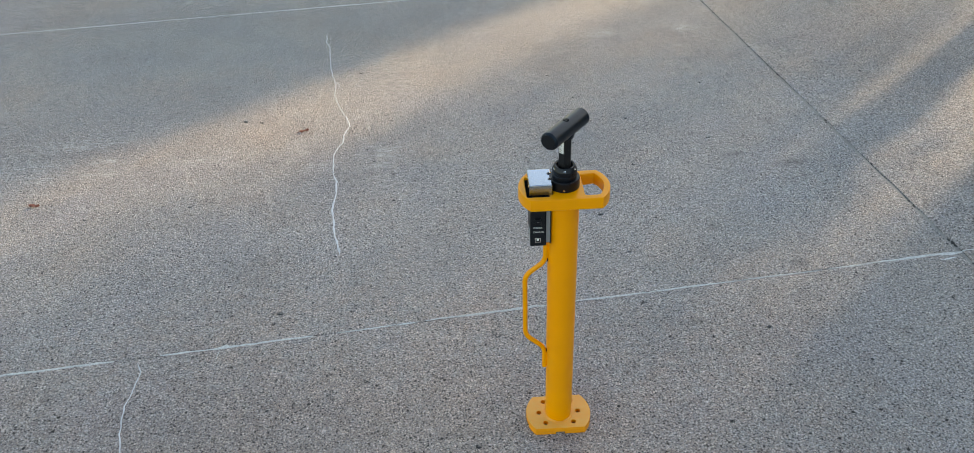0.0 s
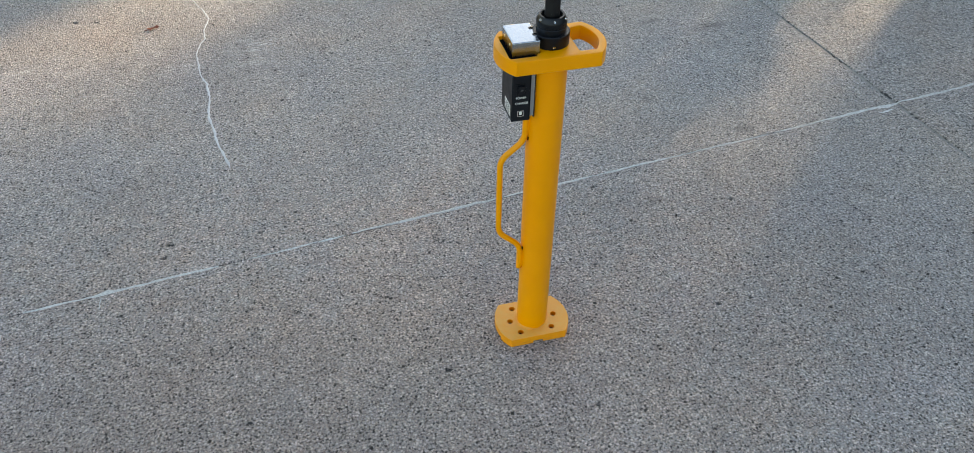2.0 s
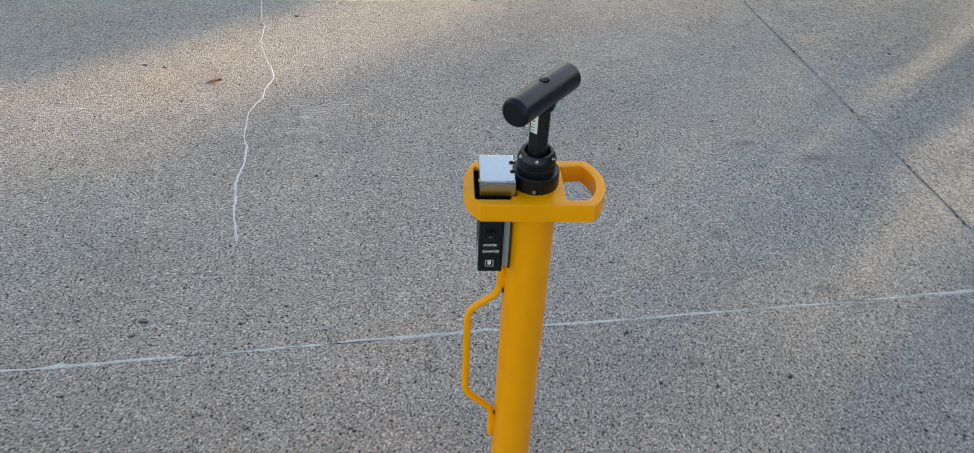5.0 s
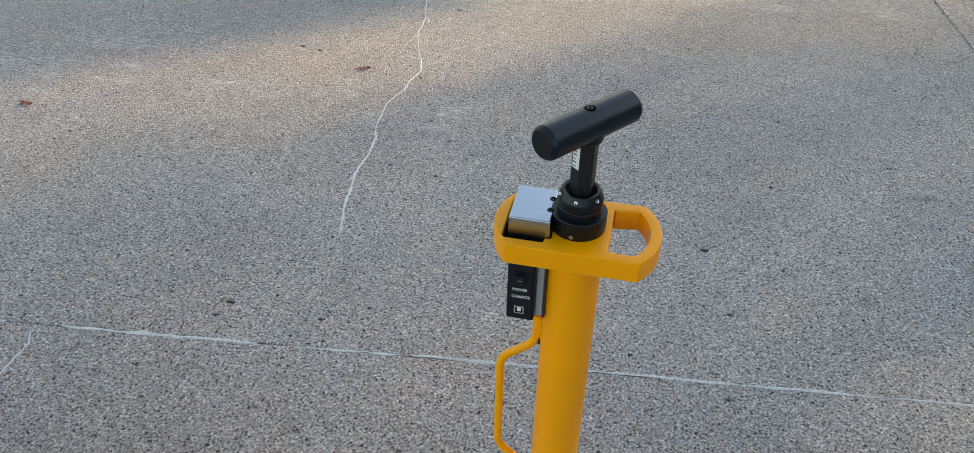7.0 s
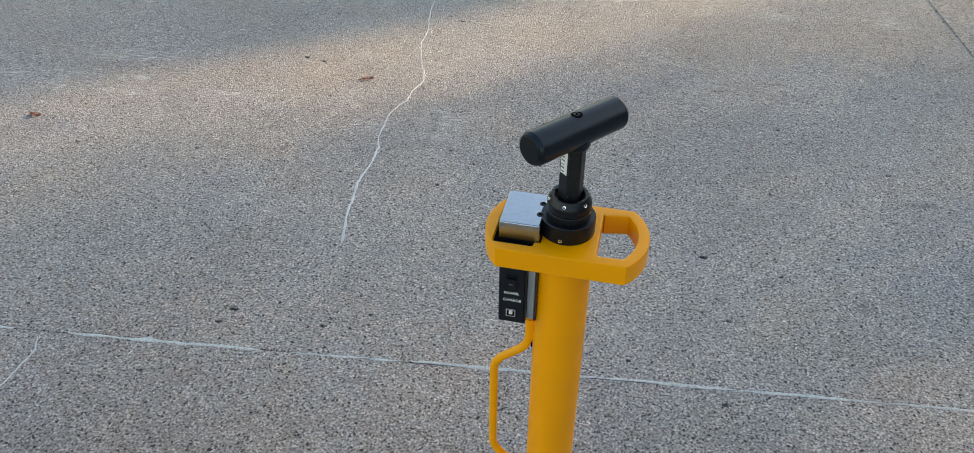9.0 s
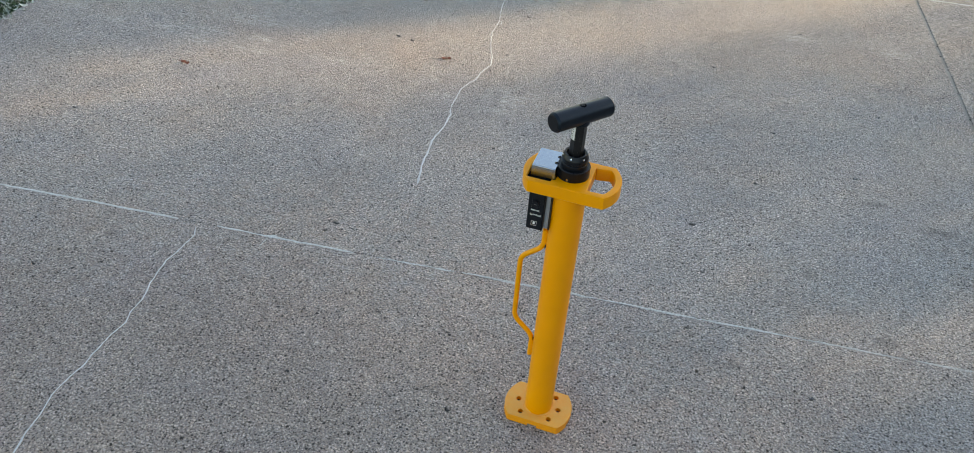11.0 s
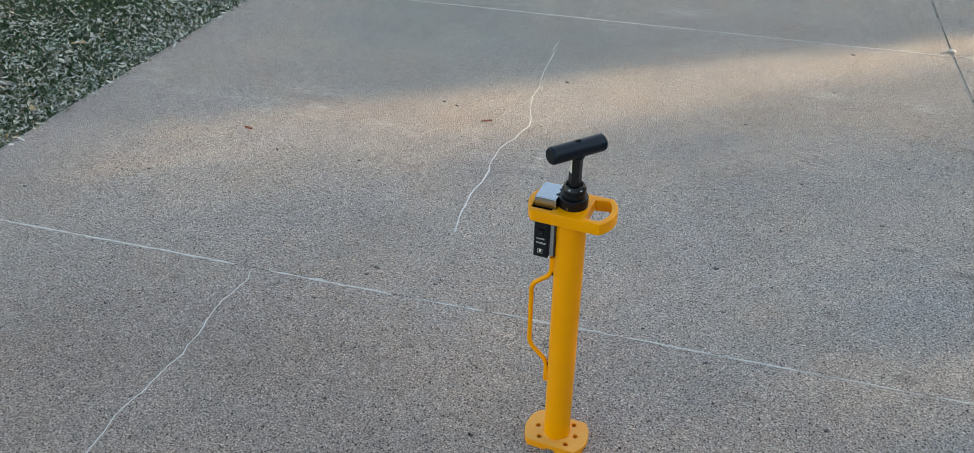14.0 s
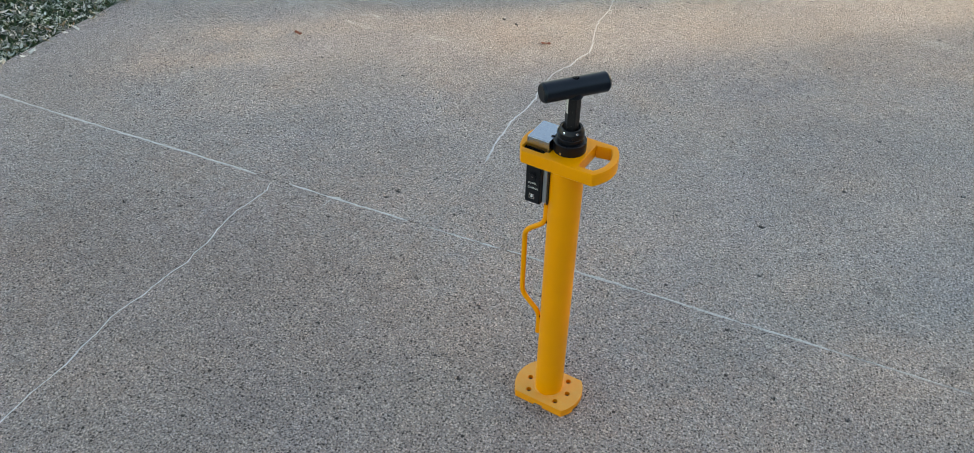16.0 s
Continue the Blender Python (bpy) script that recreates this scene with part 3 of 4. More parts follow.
# an open hairline crack near the post
bead([(0.270, 1.678), (0.270, 1.660), (0.277, 1.653), (0.280, 1.643), (0.289, 1.651), (0.298, 1.655)], 0.0034, "hairline_crack", DIRT, driveway, rise=0.0006, seed=35, wander=0.002, step=0.003, label="dark open hairline crack")

# crumbs of dirt caught in the long open joint
rnd = random.Random(5)
crumbs = bmesh.new()
for _ in range(170):
    y = rnd.uniform(0.5, 6.0)
    if noise.noise((0, y * 2.3, 1.5)) < 0.05 and rnd.random() < 0.85:
        continue
    r = rnd.uniform(0.0018, 0.0045) * (1.4 if rnd.random() < 0.05 else 1)
    bmesh.ops.create_icosphere(crumbs, subdivisions=1, radius=r, matrix=Matrix.Translation((cross_x(y) - 0.003 + rnd.gauss(0, 0.0025), y, r * 0.2 - 0.002)) @ Matrix.Diagonal((1, rnd.uniform(1, 2.4), 0.6, 1)))
part("joint_crumbs", crumbs, GRIT, driveway, "dark crumbs along the open joint")["kind"] = "stuff"

# ---- grass and fallen leaves beside the slab ----
rs = np.random.RandomState(3)


def grass(n):
    x = EDGE - 0.005 - 3.4 * rs.rand(n) ** 1.5
    y = 2.9 + 1.7 * rs.randn(n)
    h, w = 0.026 + 0.034 * rs.rand(n), 0.0016 + 0.0014 * rs.rand(n)
    a, lean, la = rs.rand(n) * 6.283, 0.3 + 1.3 * rs.rand(n), rs.rand(n) * 6.283
    v = np.zeros((n, 5, 3))
    for k, (t, wk) in enumerate(((0, 1), (0, -1), (0.55, 0.8), (0.55, -0.8), (1, 0))):
        v[:, k, 0] = x + wk * w * np.cos(a) + lean * h * t * t * np.cos(la)
        v[:, k, 1] = y + wk * w * np.sin(a) + lean * h * t * t * np.sin(la)
        v[:, k, 2] = -0.038 + h * t
    f = []
    for i in range(n):
        b = 5 * i
        f += [(b, b + 1, b + 3, b + 2), (b + 2, b + 3, b + 4)]
    me = bpy.data.meshes.new("grass")
    me.from_pydata(v.reshape(-1, 3).tolist(), [], f)
    me.materials.append(BLADE)
    return me


tagged(new("grass", grass(70000)), "short dark green lawn grass beside the driveway", "grass", kind="stuff")


def leaf_shape(seed):
    """A narrow dry leaf, curled along and across: vertices and faces about the origin."""
    r = random.Random(seed)
    length, width, curl, fold, bend = r.uniform(0.016, 0.040), r.uniform(0.0055, 0.0105), r.uniform(-0.4, 1.8), r.uniform(0.3, 1.3), r.uniform(-0.6, 0.6)
    v, f, n = [], [], 5
    for i in range(n + 1):
        t = i / n
        w = width * 0.5 * math.sin(math.pi * min(1, t * 0.93 + 0.05)) ** 0.8
        x, z, y = (t - 0.5) * length, curl * length * ((t - 0.5) ** 2) * 1.6, bend * length * (t - 0.5) ** 2
        v += [(x, y - w, z + fold * w), (x, y, z), (x, y + w, z + fold * w * 0.7)]
        if i:
            b = 3 * i
            f += [(b - 3, b - 2, b + 1, b), (b - 2, b - 1, b + 2, b + 1)]
    return v, f


SHAPES = [leaf_shape(s) for s in range(14)]
LEAF_MESHES = []
for v, f in SHAPES:
    me = bpy.data.meshes.new("leaf")
    me.from_pydata(v, [], f)
    me.materials.append(LEAF)
    me.polygons.foreach_set("use_smooth", [True] * len(me.polygons))
    LEAF_MESHES.append(me)


def leaf_pose(r, x, y, z):
    return pose(x, y, z, r.gauss(0, 22), r.gauss(0, 20), r.uniform(0, 360)) @ Matrix.Diagonal((1, 1, r.choice((1, 1, -1)), 1))


rnd = random.Random(11)
spots = []
while len(spots) < 27000:
    x, y = EDGE + 0.035 - 3.2 * rnd.random() ** 1.5, rnd.gauss(2.9, 1.7)
    thick = 0.66 + 0.6 * noise.noise((x * 2.6, y * 2.6, 2.0)) + (0.5 if x > EDGE - 0.20 else 0.12 if x > EDGE - 0.35 else 0) - (0.22 if x < EDGE - 0.6 else 0)
    if x > EDGE - 0.004 and rnd.random() < 0.94:
        continue
    if rnd.random() < thick:
        spots.append((x, y))
spots.sort(key=lambda p: math.hypot(p[0] + 1.9, 0.6 * (p[1] - 2.3)))
litter_v, litter_f = [], []
for k, (x, y) in enumerate(spots):
    z = (0.006 if x > EDGE else rnd.uniform(-0.024, 0.002))
    m = leaf_pose(rnd, x, y, z)
    s = rnd.randrange(len(SHAPES))
    if k < 300:
        ob = new("leaf", LEAF_MESHES[s])
        ob.parent, ob.matrix_local = ground, m
    else:
        b = len(litter_v)
        litter_v += [tuple(m @ Vector(p)) for p in SHAPES[s][0]]
        litter_f += [tuple(b + i for i in f) for f in SHAPES[s][1]]
me = bpy.data.meshes.new("leaf_litter")
me.from_pydata(litter_v, [], litter_f)
me.materials.append(LITTER)
me.polygons.foreach_set("use_smooth", [True] * len(me.polygons))
tagged(new("leaf_litter", me), "pale grey-green dry leaves scattered over the lawn", "leaves", kind="stuff")


def broad_leaf(name, x, y, rz, size, material, label, z=0.004):
    """A single crumpled leaf lying on the slab."""
    bm = bmesh.new()
    n, c = 11, None
    rim = []
    for i in range(n):
        t = 2 * math.pi * i / n
        r = size * (0.55 + 0.45 * abs(math.cos(1.5 * t))) * (1 + 0.2 * math.sin(5 * t))
        rim.append(bm.verts.new((r * math.cos(t) * 1.3, r * math.sin(t) * 0.7, 0.25 * size * (1 + math.sin(3 * t)) * 0.8)))
    c = bm.verts.new((0, 0, 0.12 * size))
    for i in range(n):
        bm.faces.new((c, rim[i], rim[(i + 1) % n]))
    stem = tube([(0, 0, 0.12 * size), (-1.0 * size, 0.2 * size, 0.1 * size), (-1.8 * size, 0.1 * size, 0.05 * size)], 0.0007, 5, 0.002, 2, bm)
    ob = new(name, mesh_of(name, stem, material, 60))
    ob.matrix_world = pose(x, y, z - 0.003, 0, 0, rz)
    return tagged(ob, label, "leaf", "stray leaves on the slab")


broad_leaf("stray_leaf", -0.2556, 2.8875, 20, 0.016, RED, "small rust-red dry leaf lying on the concrete")
broad_leaf("stray_leaf", -1.133, 2.542, -10, 0.017, RED, "crumpled reddish-brown leaf lying on the concrete")
broad_leaf("stray_leaf", -2.33, 3.05, 40, 0.026, plain("tan_leaf", (0.42, 0.30, 0.16), 0.7, 90), "broad tan leaf lying on the lawn litter", 0.02)
broad_leaf("stray_leaf", -2.05, 2.42, 130, 0.022, plain("straw_leaf", (0.50, 0.36, 0.18), 0.7, 90), "straw-coloured leaf lying near the slab edge", 0.012)

# loose bits of grit on the slab
for k, (x, y, r) in enumerate(((0.52, 1.80, 0.004), (0.30, 2.62, 0.004), (-0.86, 1.47, 0.004), (0.05, 2.35, 0.004), (-0.20, 1.30, 0.004), (2.0, 2.95, 0.006))):
    rr = random.Random(40 + k)
    bm = bmesh.new()
    bmesh.ops.create_icosphere(bm, subdivisions=2, radius=r)
    for v in bm.verts:
        v.co *= 1 + 0.3 * noise.noise(v.co * 160 + Vector((k, 0, 0)))
        v.co.z *= 0.45
    ob = new("grit_bit", mesh_of("grit_bit", bm, GRIT, 60))
    ob.matrix_world = pose(x, y, r * 0.3, 0, 0, rr.uniform(0, 360)) @ Matrix.Diagonal((1.3, 0.8, 1, 1))
    tagged(ob, "small dark bit of grit on the concrete", "grit", "loose grit on the slab")

bm = bmesh.new()
bmesh.ops.create_icosphere(bm, subdivisions=3, radius=0.017)
for v in bm.verts:
    v.co *= 1 + 0.35 * noise.noise(v.co * 60)
    v.co.z *= 0.6
pebble = new("pebble", mesh_of("pebble", bm, plain("pale_stone", (0.55, 0.53, 0.50), 0.8, 120), 60))
pebble.matrix_world = pose(cross_x(4.27) + 0.002, 4.270, 0.005, 0, 0, 40)
tagged(pebble, "pale rounded pebble caught in the open slab joint", "pebble")

# ---- the yellow measuring post ----
post = thing("measuring_post", pose(0.3775, 1.3480, 0.0007, 0, -0.2, -6.0), "yellow powder-coated steel post with a black T-handle tool, standing on concrete", "post")

# foot
BASE = 0.020
foot_loop = flat_sided_disc(0.0, 0.075, 0.050, 22)
holes = [ring(0.0455 * math.cos(radians(a)), 0.0455 * math.sin(radians(a)), 0.0056) for a in (0, 45, 135, 180, 225, 315)]
foot = part("base_plate", plate(foot_loop, holes, 0.006, BASE, 0.0012), DUSTY_SHEEN, post, "dusty yellow base plate, top painted paler for sky sheen")
pads = bmesh.new()
for sx in (-1, 1):
    for sy in (-1, 1):
        quarter = [(sx * x, sy * y) for x, y in ([(0.0105, 0.012), (0.070 - 0.004, 0.012)] + [(0.075 * math.cos(t), 0.075 * math.sin(t)) for t in np.linspace(0.32, math.asin(0.05 / 0.075), 8)] + [(0.0105, 0.050)])]
        plate(quarter if sx * sy > 0 else quarter[::-1], [], 0.0, 0.0062, 0.0006, pads)
part("underside_pads", pads, DUSTY_SHEEN, foot)
# dark discs paint the shaded depth of the open bolt holes
for a in (0, 45, 135, 180, 225, 315):
    part("bolt_hole", lathe([(0.0055, 0.0090), (0.0, 0.0090)], 20, pose(0.0455 * math.cos(radians(a)), 0.0455 * math.sin(radians(a)), 0.001)), BROWN, foot, "dark brown disc for the shade inside a bolt hole")
for a0 in (20, 110, 200, 290):
    bm = bmesh.new()
    rows = []
    for t in np.radians(np.linspace(a0, a0 + 55, 14)):
        c, s = math.cos(t), math.sin(t)
        rows.append([bm.verts.new((r * c, r * s, z)) for r, z in ((0.0345, BASE - 0.0005), (0.0334, BASE + 0.0008), (0.0310, BASE + 0.0014), (0.0298, BASE + 0.0022))])
    for p, q in zip(rows, rows[1:]):
        for k in range(3):
            bm.faces.new((p[k], p[k + 1], q[k + 1], q[k]))
    part("weld", bm, DUSTY_SHEEN, post)

# column and carrying handle
TOP, UNDER = 0.649, 0.6235
part("column", lathe([(0.0, BASE - 0.002), (0.03015, BASE - 0.002), (0.03015, 0.3), (0.03015, UNDER + 0.002), (0.0, UNDER + 0.002)], 72), YELLOW, post)
ROD = 0.0052
part("carry_handle", tube([(-0.0345, -0.004, 0.516), (-0.0345, -0.004, 0.472), (-0.0765, -0.004, 0.436), (-0.0765, -0.004, 0.272), (-0.0345, -0.004, 0.232), (-0.0345, -0.004, 0.176)], ROD, 18, 0.016, 8), YELLOW, post)
for za, zb in ((0.484, 0.512), (0.181, 0.220)):
    part("weld", block(-0.0350, -0.0285, -0.0085, 0.0010, za, zb, 0.0015), YELLOW, post)
for z in (0.4765, 0.2275):
    # a black sliver stands in for the shaded gap
    part("weld_gap", block(-0.0312, -0.0296, -0.0092, -0.006, z - 0.0035, z + 0.003, 0.0006), DARK, post, "dark gap beside the handle weld")

# top plate with a grip opening and a pocket
outer = flat_sided_disc(0.0155, 0.0725, 0.050, 18)
arc = [(0.0155 + 0.0600 * math.cos(t), 0.0600 * math.sin(t)) for t in np.linspace(-0.66, 0.66, 11)]
grip = rounded([(0.0355, 0.0375), (0.0355, -0.0375), (0.0600, -0.0375)], 0.005)[0:10] + arc + [(0.0600, 0.0375)]
pocket = rounded([(-0.0745, -0.0370), (-0.0310, -0.0370), (-0.0310, -0.0300), (-0.0240, -0.0300), (-0.0240, 0.0330), (-0.0745, 0.0330)], 0.004)
top = part("top_plate", plate(outer, [grip, pocket], UNDER, TOP, 0.0018), YELLOW, post)
# black block that fills the pocket around the clamp
part("pocket_gasket", block(-0.0755, -0.0230, -0.038, 0.034, UNDER + 0.002, TOP - 0.006), DARK, top, "black block filling the pocket", 0)

# aluminium clamp block
clamp = part("clamp_block", block(-0.0690, -0.0255, -0.0290, 0.0300, TOP - 0.0065, 0.6690, 0.0016, None, 3), ALU, post, "brushed aluminium block")
for y in (-0.008, 0.012):
    part("clamp_screw", lathe([(0.0, -0.0006), (0.0016, -0.0006), (0.0019, 0.0006), (0.0030, 0.0006), (0.0037, 0.0), (0.0037, -0.001)], 20, pose(-0.0290, y, 0.6693)), BLACK, clamp, "black socket screw")
    part("screw_slot", block(-0.0300, -0.0250, y - 0.0008, y + 0.0008, 0.6688, 0.6700), DARK, clamp, "dark slot beside the screw")
for y in (-0.014, 0.014):
    part("side_screw", lathe([(0.0, 0.0012), (0.0016, 0.0012), (0.0022, 0.0004), (0.0022, -0.001)], 18, pose(-0.0690, y, 0.6600, 0, -90)), BRASS, clamp, "small brass screw")

# collars, shaft and grip
collar = part("collar", lathe([(0.0, TOP - 0.001), (0.0285, TOP - 0.001), (0.0292, TOP + 0.001), (0.0292, 0.6685), (0.0284, 0.6695), (0.0, 0.6695)], 72), BLACK, post, "black anodised collar")
part("set_screw", lathe([(0.0, 0.0002), (0.0009, 0.0002), (0.0011, 0.0008), (0.0020, 0.0010), (0.0023, 0.0), (0.0023, -0.002)], 18, pose(0.0292 * math.cos(radians(-97)), 0.0292 * math.sin(radians(-97)), 0.6540) @ pose(0, 0, 0, 90, 0, -7)), SCREW, collar, "bright steel set screw")
part("screw_socket", lathe([(0.0, 0.0005), (0.0011, 0.0005), (0.0011, -0.001)], 6, pose(0.0292 * math.cos(radians(-97)), 0.0292 * math.sin(radians(-97)), 0.6540) @ pose(0, 0, 0, 90, 0, -7)), DARK, collar, "dark hexagonal socket", 0)
hub = part("locking_ring", lathe([(0.0, 0.6690), (0.0230, 0.6690), (0.0234, 0.6696), (0.0234, 0.6772), (0.0228, 0.6780), (0.0221, 0.6780), (0.0221, 0.6800), (0.0230, 0.6800), (0.0238, 0.6808), (0.0238, 0.6870), (0.0230, 0.6890), (0.0203, 0.6945), (0.0194, 0.6958), (0.0170, 0.6958), (0.0162, 0.6950), (0.0162, 0.6880), (0.0, 0.6880)], 72), BLACK, post, "black stepped locking ring", 22)
for a in (-97, -37, 23, 83, 143, 203):
    t = radians(a)
    part("set_screw", lathe([(0.0, 0.0002), (0.0008, 0.0002), (0.0010, 0.0009), (0.0018, 0.0011), (0.0022, 0.0), (0.0022, -0.003)], 18, pose(0.0219 * math.cos(t), 0.0219 * math.sin(t), 0.6915) @ pose(0, 0, 0, 0, 0, a) @ pose(0, 0, 0, 0, 55, 0)), SCREW, hub, "bright steel set screw")
    part("screw_socket", lathe([(0.0, 0.0005), (0.0009, 0.0005), (0.0009, -0.001)], 6, pose(0.0219 * math.cos(t), 0.0219 * math.sin(t), 0.6915) @ pose(0, 0, 0, 0, 0, a) @ pose(0, 0, 0, 0, 55, 0)), DARK, hub, "dark hexagonal socket", 0)
BAR = -128.0
hexa = [(0.0130 * math.cos(radians(-103 + 60 * k)), 0.0130 * math.sin(radians(-103 + 60 * k))) for k in range(6)]
shaft = part("shaft", plate(rounded(hexa, 0.0012, 3), [], 0.684, 0.768, 0.0008), SHAFT, post, "chipped black hexagonal shaft")
face = pose(0, 0, 0, 0, 0, -133 + 90)
sticker = block(-0.0048, 0.0048, -0.01155, -0.0111, 0.7240, 0.7640, 0.0001, None, 1)
bmesh.ops.transform(sticker, matrix=face, verts=sticker.verts)
sticker = part("sticker", sticker, WHITE, shaft, "white paper label", 0)
rnd = random.Random(8)
for k in range(9):
    bm = block(-0.0040 + 0.0003, 0.0012 + rnd.uniform(-0.001, 0.0022), -0.0119, -0.0115, 0.7262 + 0.0042 * k, 0.7262 + 0.0042 * k + rnd.choice((0.0009, 0.0013, 0.0018)))
    bmesh.ops.transform(bm, matrix=face, verts=bm.verts)
    part("print_bar", bm, INK, sticker, smooth=0)

grip_m = pose(0, 0, 0.7710, 0, 90, BAR)
R, L = 0.0176, 0.0600
bar = part("grip_bar", lathe([(0.0, -L), (R - 0.0030, -L), (R - 0.0024, -L + 0.0004), (R - 0.0003, -L + 0.0034), (R, -L + 0.0042), (R, 0.0), (R, L - 0.0042), (R - 0.0003, L - 0.0034), (R - 0.0024, L - 0.0004), (R - 0.0030, L), (0.0, L)], 72, grip_m), SATIN, post, "satin black cylindrical grip")
for s in (-1, 1):
    part("end_cap", lathe([(0.0, L + 0.0008), (R - 0.0042, L + 0.0008), (R - 0.0036, L + 0.0003), (R - 0.0036, L - 0.002)], 64, grip_m @ pose(0, 0, 0, 0 if s > 0 else 180)), PLASTIC, bar, "matt black end cap")


def on_grip(name, r, lift, material, label, inner=0.0):
    """A round patch that follows the curve of the grip at its top."""
    bm, rows = bmesh.new(), []
    for q in np.linspace(inner, r, 4):
        rows.append([])
        for a in np.linspace(0, 2 * math.pi, 28, endpoint=False):
            across, along = q * math.sin(a), q * math.cos(a)
            t = across / R
            rows[-1].append(bm.verts.new(pose(0, 0, 0.7710, 0, 0, BAR) @ Vector((along, (R + lift) * math.sin(t), (R + lift) * math.cos(t)))))
    for a, b in zip(rows, rows[1:]):
        for k in range(28):
            bm.faces.new((a[k], a[(k + 1) % 28], b[(k + 1) % 28], b[k]))
    bmesh.ops.remove_doubles(bm, verts=bm.verts, dist=1e-6)
    return part(name, bm, material, bar, label)


# the hole is a black patch on the curve, its shade painted
on_grip("bolt_recess", 0.0060, 0.0003, DARK, "dark countersunk hole")
on_grip("bolt", 0.0030, 0.0005, BLACK, "dark socket bolt", 0.0018)
part("boss", lathe([(0.0, 0.7540), (0.0150, 0.7540), (0.0165, 0.7570), (0.0165, 0.7680), (0.0, 0.7680)], 36), SATIN, post)

# control box hung under the plate
bracket = part("bracket", block(-0.0365, -0.0285, -0.0225, 0.0200, 0.5315, UNDER + 0.001, 0.0010), BRACKET, post, "grey metal bracket")
# dark strip added where the gap behind the bracket lies in shade
part("spacer", block(-0.0286, -0.0258, -0.0200, 0.0180, 0.5270, UNDER + 0.001, 0.0006), BROWN, bracket, "dark brown strip standing in for shade beside the bracket")
part("bracket_bolt", lathe([(0.0, 0.003), (0.003, 0.003), (0.0038, 0.002), (0.0038, -0.002)], 6, pose(-0.0330, -0.014, 0.5300, 180)), BRASS, bracket, "small yellowish bolt")
BX0, BX1, BF, BB, BZ = -0.0675, -0.0365, -0.0300, 0.0280, 0.5290
box = part("control_box", block(BX0, BX1, BF, BB, BZ, UNDER - 0.0004, 0.0016, None, 3), PLASTIC, post, "black plastic control box with switch and charging socket")
MID = (BX0 + BX1) / 2 - 0.001
part("front_panel", block(BX0 + 0.0012, BX1 - 0.0030, BF - 0.0005, BF + 0.001, BZ + 0.0018, UNDER - 0.0008, 0.0004), PLASTIC, box)
part("seam", block(BX1 - 0.0002, BX1 + 0.0002, BF + 0.0060, BF + 0.0068, BZ + 0.002, UNDER - 0.001), DARK, box, "dark seam along the side", 0)
part("seam", block(BX1 - 0.0024, BX1 - 0.0018, BF - 0.0002, BF + 0.0004, BZ + 0.002, UNDER - 0.001), DARK, box, "dark seam along the front", 0)
switch = part("switch", block(MID - 0.0072, MID + 0.0072, BF - 0.0018, BF + 0.001, 0.5785, 0.5985, 0.0008), BLACK, box, "black rocker switch")
rocker = block(-0.0052, 0.0052, -0.0020, 0.0010, -0.0076, 0.0076, 0.0008)
bmesh.ops.transform(rocker, matrix=pose(MID, BF - 0.0018, 0.5885, 9), verts=rocker.verts)
part("rocker", rocker, PLASTIC, switch)
part("mark", block(MID - 0.0022, MID + 0.0022, BF - 0.0044, BF - 0.0034, 0.5880, 0.5887), INK, switch, "faint grey dash", 0)
lettering("lettering", "POWER", 0.0166, pose(MID, BF - 0.0008, 0.5730), WHITE, box)
lettering("lettering", "CHARGE", 0.0204, pose(MID + 0.0012, BF - 0.0008, 0.5630), WHITE, box)
part("indicator", lathe([(0.0, 0.0006), (0.0007, 0.0004), (0.0009, -0.0005)], 14, pose(MID + 0.002, BF, 0.5575, 90)), BLACK, box, "tiny dark indicator lamp")
usb = part("charge_socket", plate(rounded([(-0.0056, -0.0056), (0.0056, -0.0056), (0.0056, 0.0056), (-0.0056, 0.0056)], 0.0008), [rounded([(-0.0041, -0.0043), (0.0041, -0.0043), (0.0041, 0.0020), (0.0026, 0.0041), (-0.0026, 0.0041), (-0.0041, 0.0020)], 0.0004)], 0.0, 0.0010, 0.0002), SCREW, box, "square metal charging socket")
usb.matrix_local = pose(MID, BF - 0.0007, 0.5445, 90)
part("socket_tongue", block(-0.0021, 0.0021, -0.0024, 0.0034, -0.0004, 0.0008, 0.0002), SOCKET, usb, "white plastic tongue")
part("socket_floor", block(-0.0050, 0.0050, -0.0050, 0.0050, 0.0, 0.0002), DARK, usb, "dark socket inside", 0)
tag = part("sticker", block(BX0 - 0.0003, BX0 + 0.0002, -0.0220, 0.0080, 0.5360, 0.5560, 0.0001, None, 1), WHITE, box, "white printed label on the side", 0)
for k in range(5):
    part("print_bar", block(BX0 - 0.0006, BX0 - 0.0002, -0.0195, 0.0050 - 0.003 * (k % 2), 0.5385 + 0.0034 * k, 0.5398 + 0.0034 * k), INK, tag, smooth=0)

# ---- unseen shade casters, added towards the sun ----
DIR, ACROSS = Vector((math.cos(radians(SUN_AZ)), math.sin(radians(SUN_AZ)), 0)), Vector((-math.sin(radians(SUN_AZ)), math.cos(radians(SUN_AZ)), 0))


def yard(along, across, z=0.0):
    return DIR * along + ACROSS * across + Vector((0, 0, z))


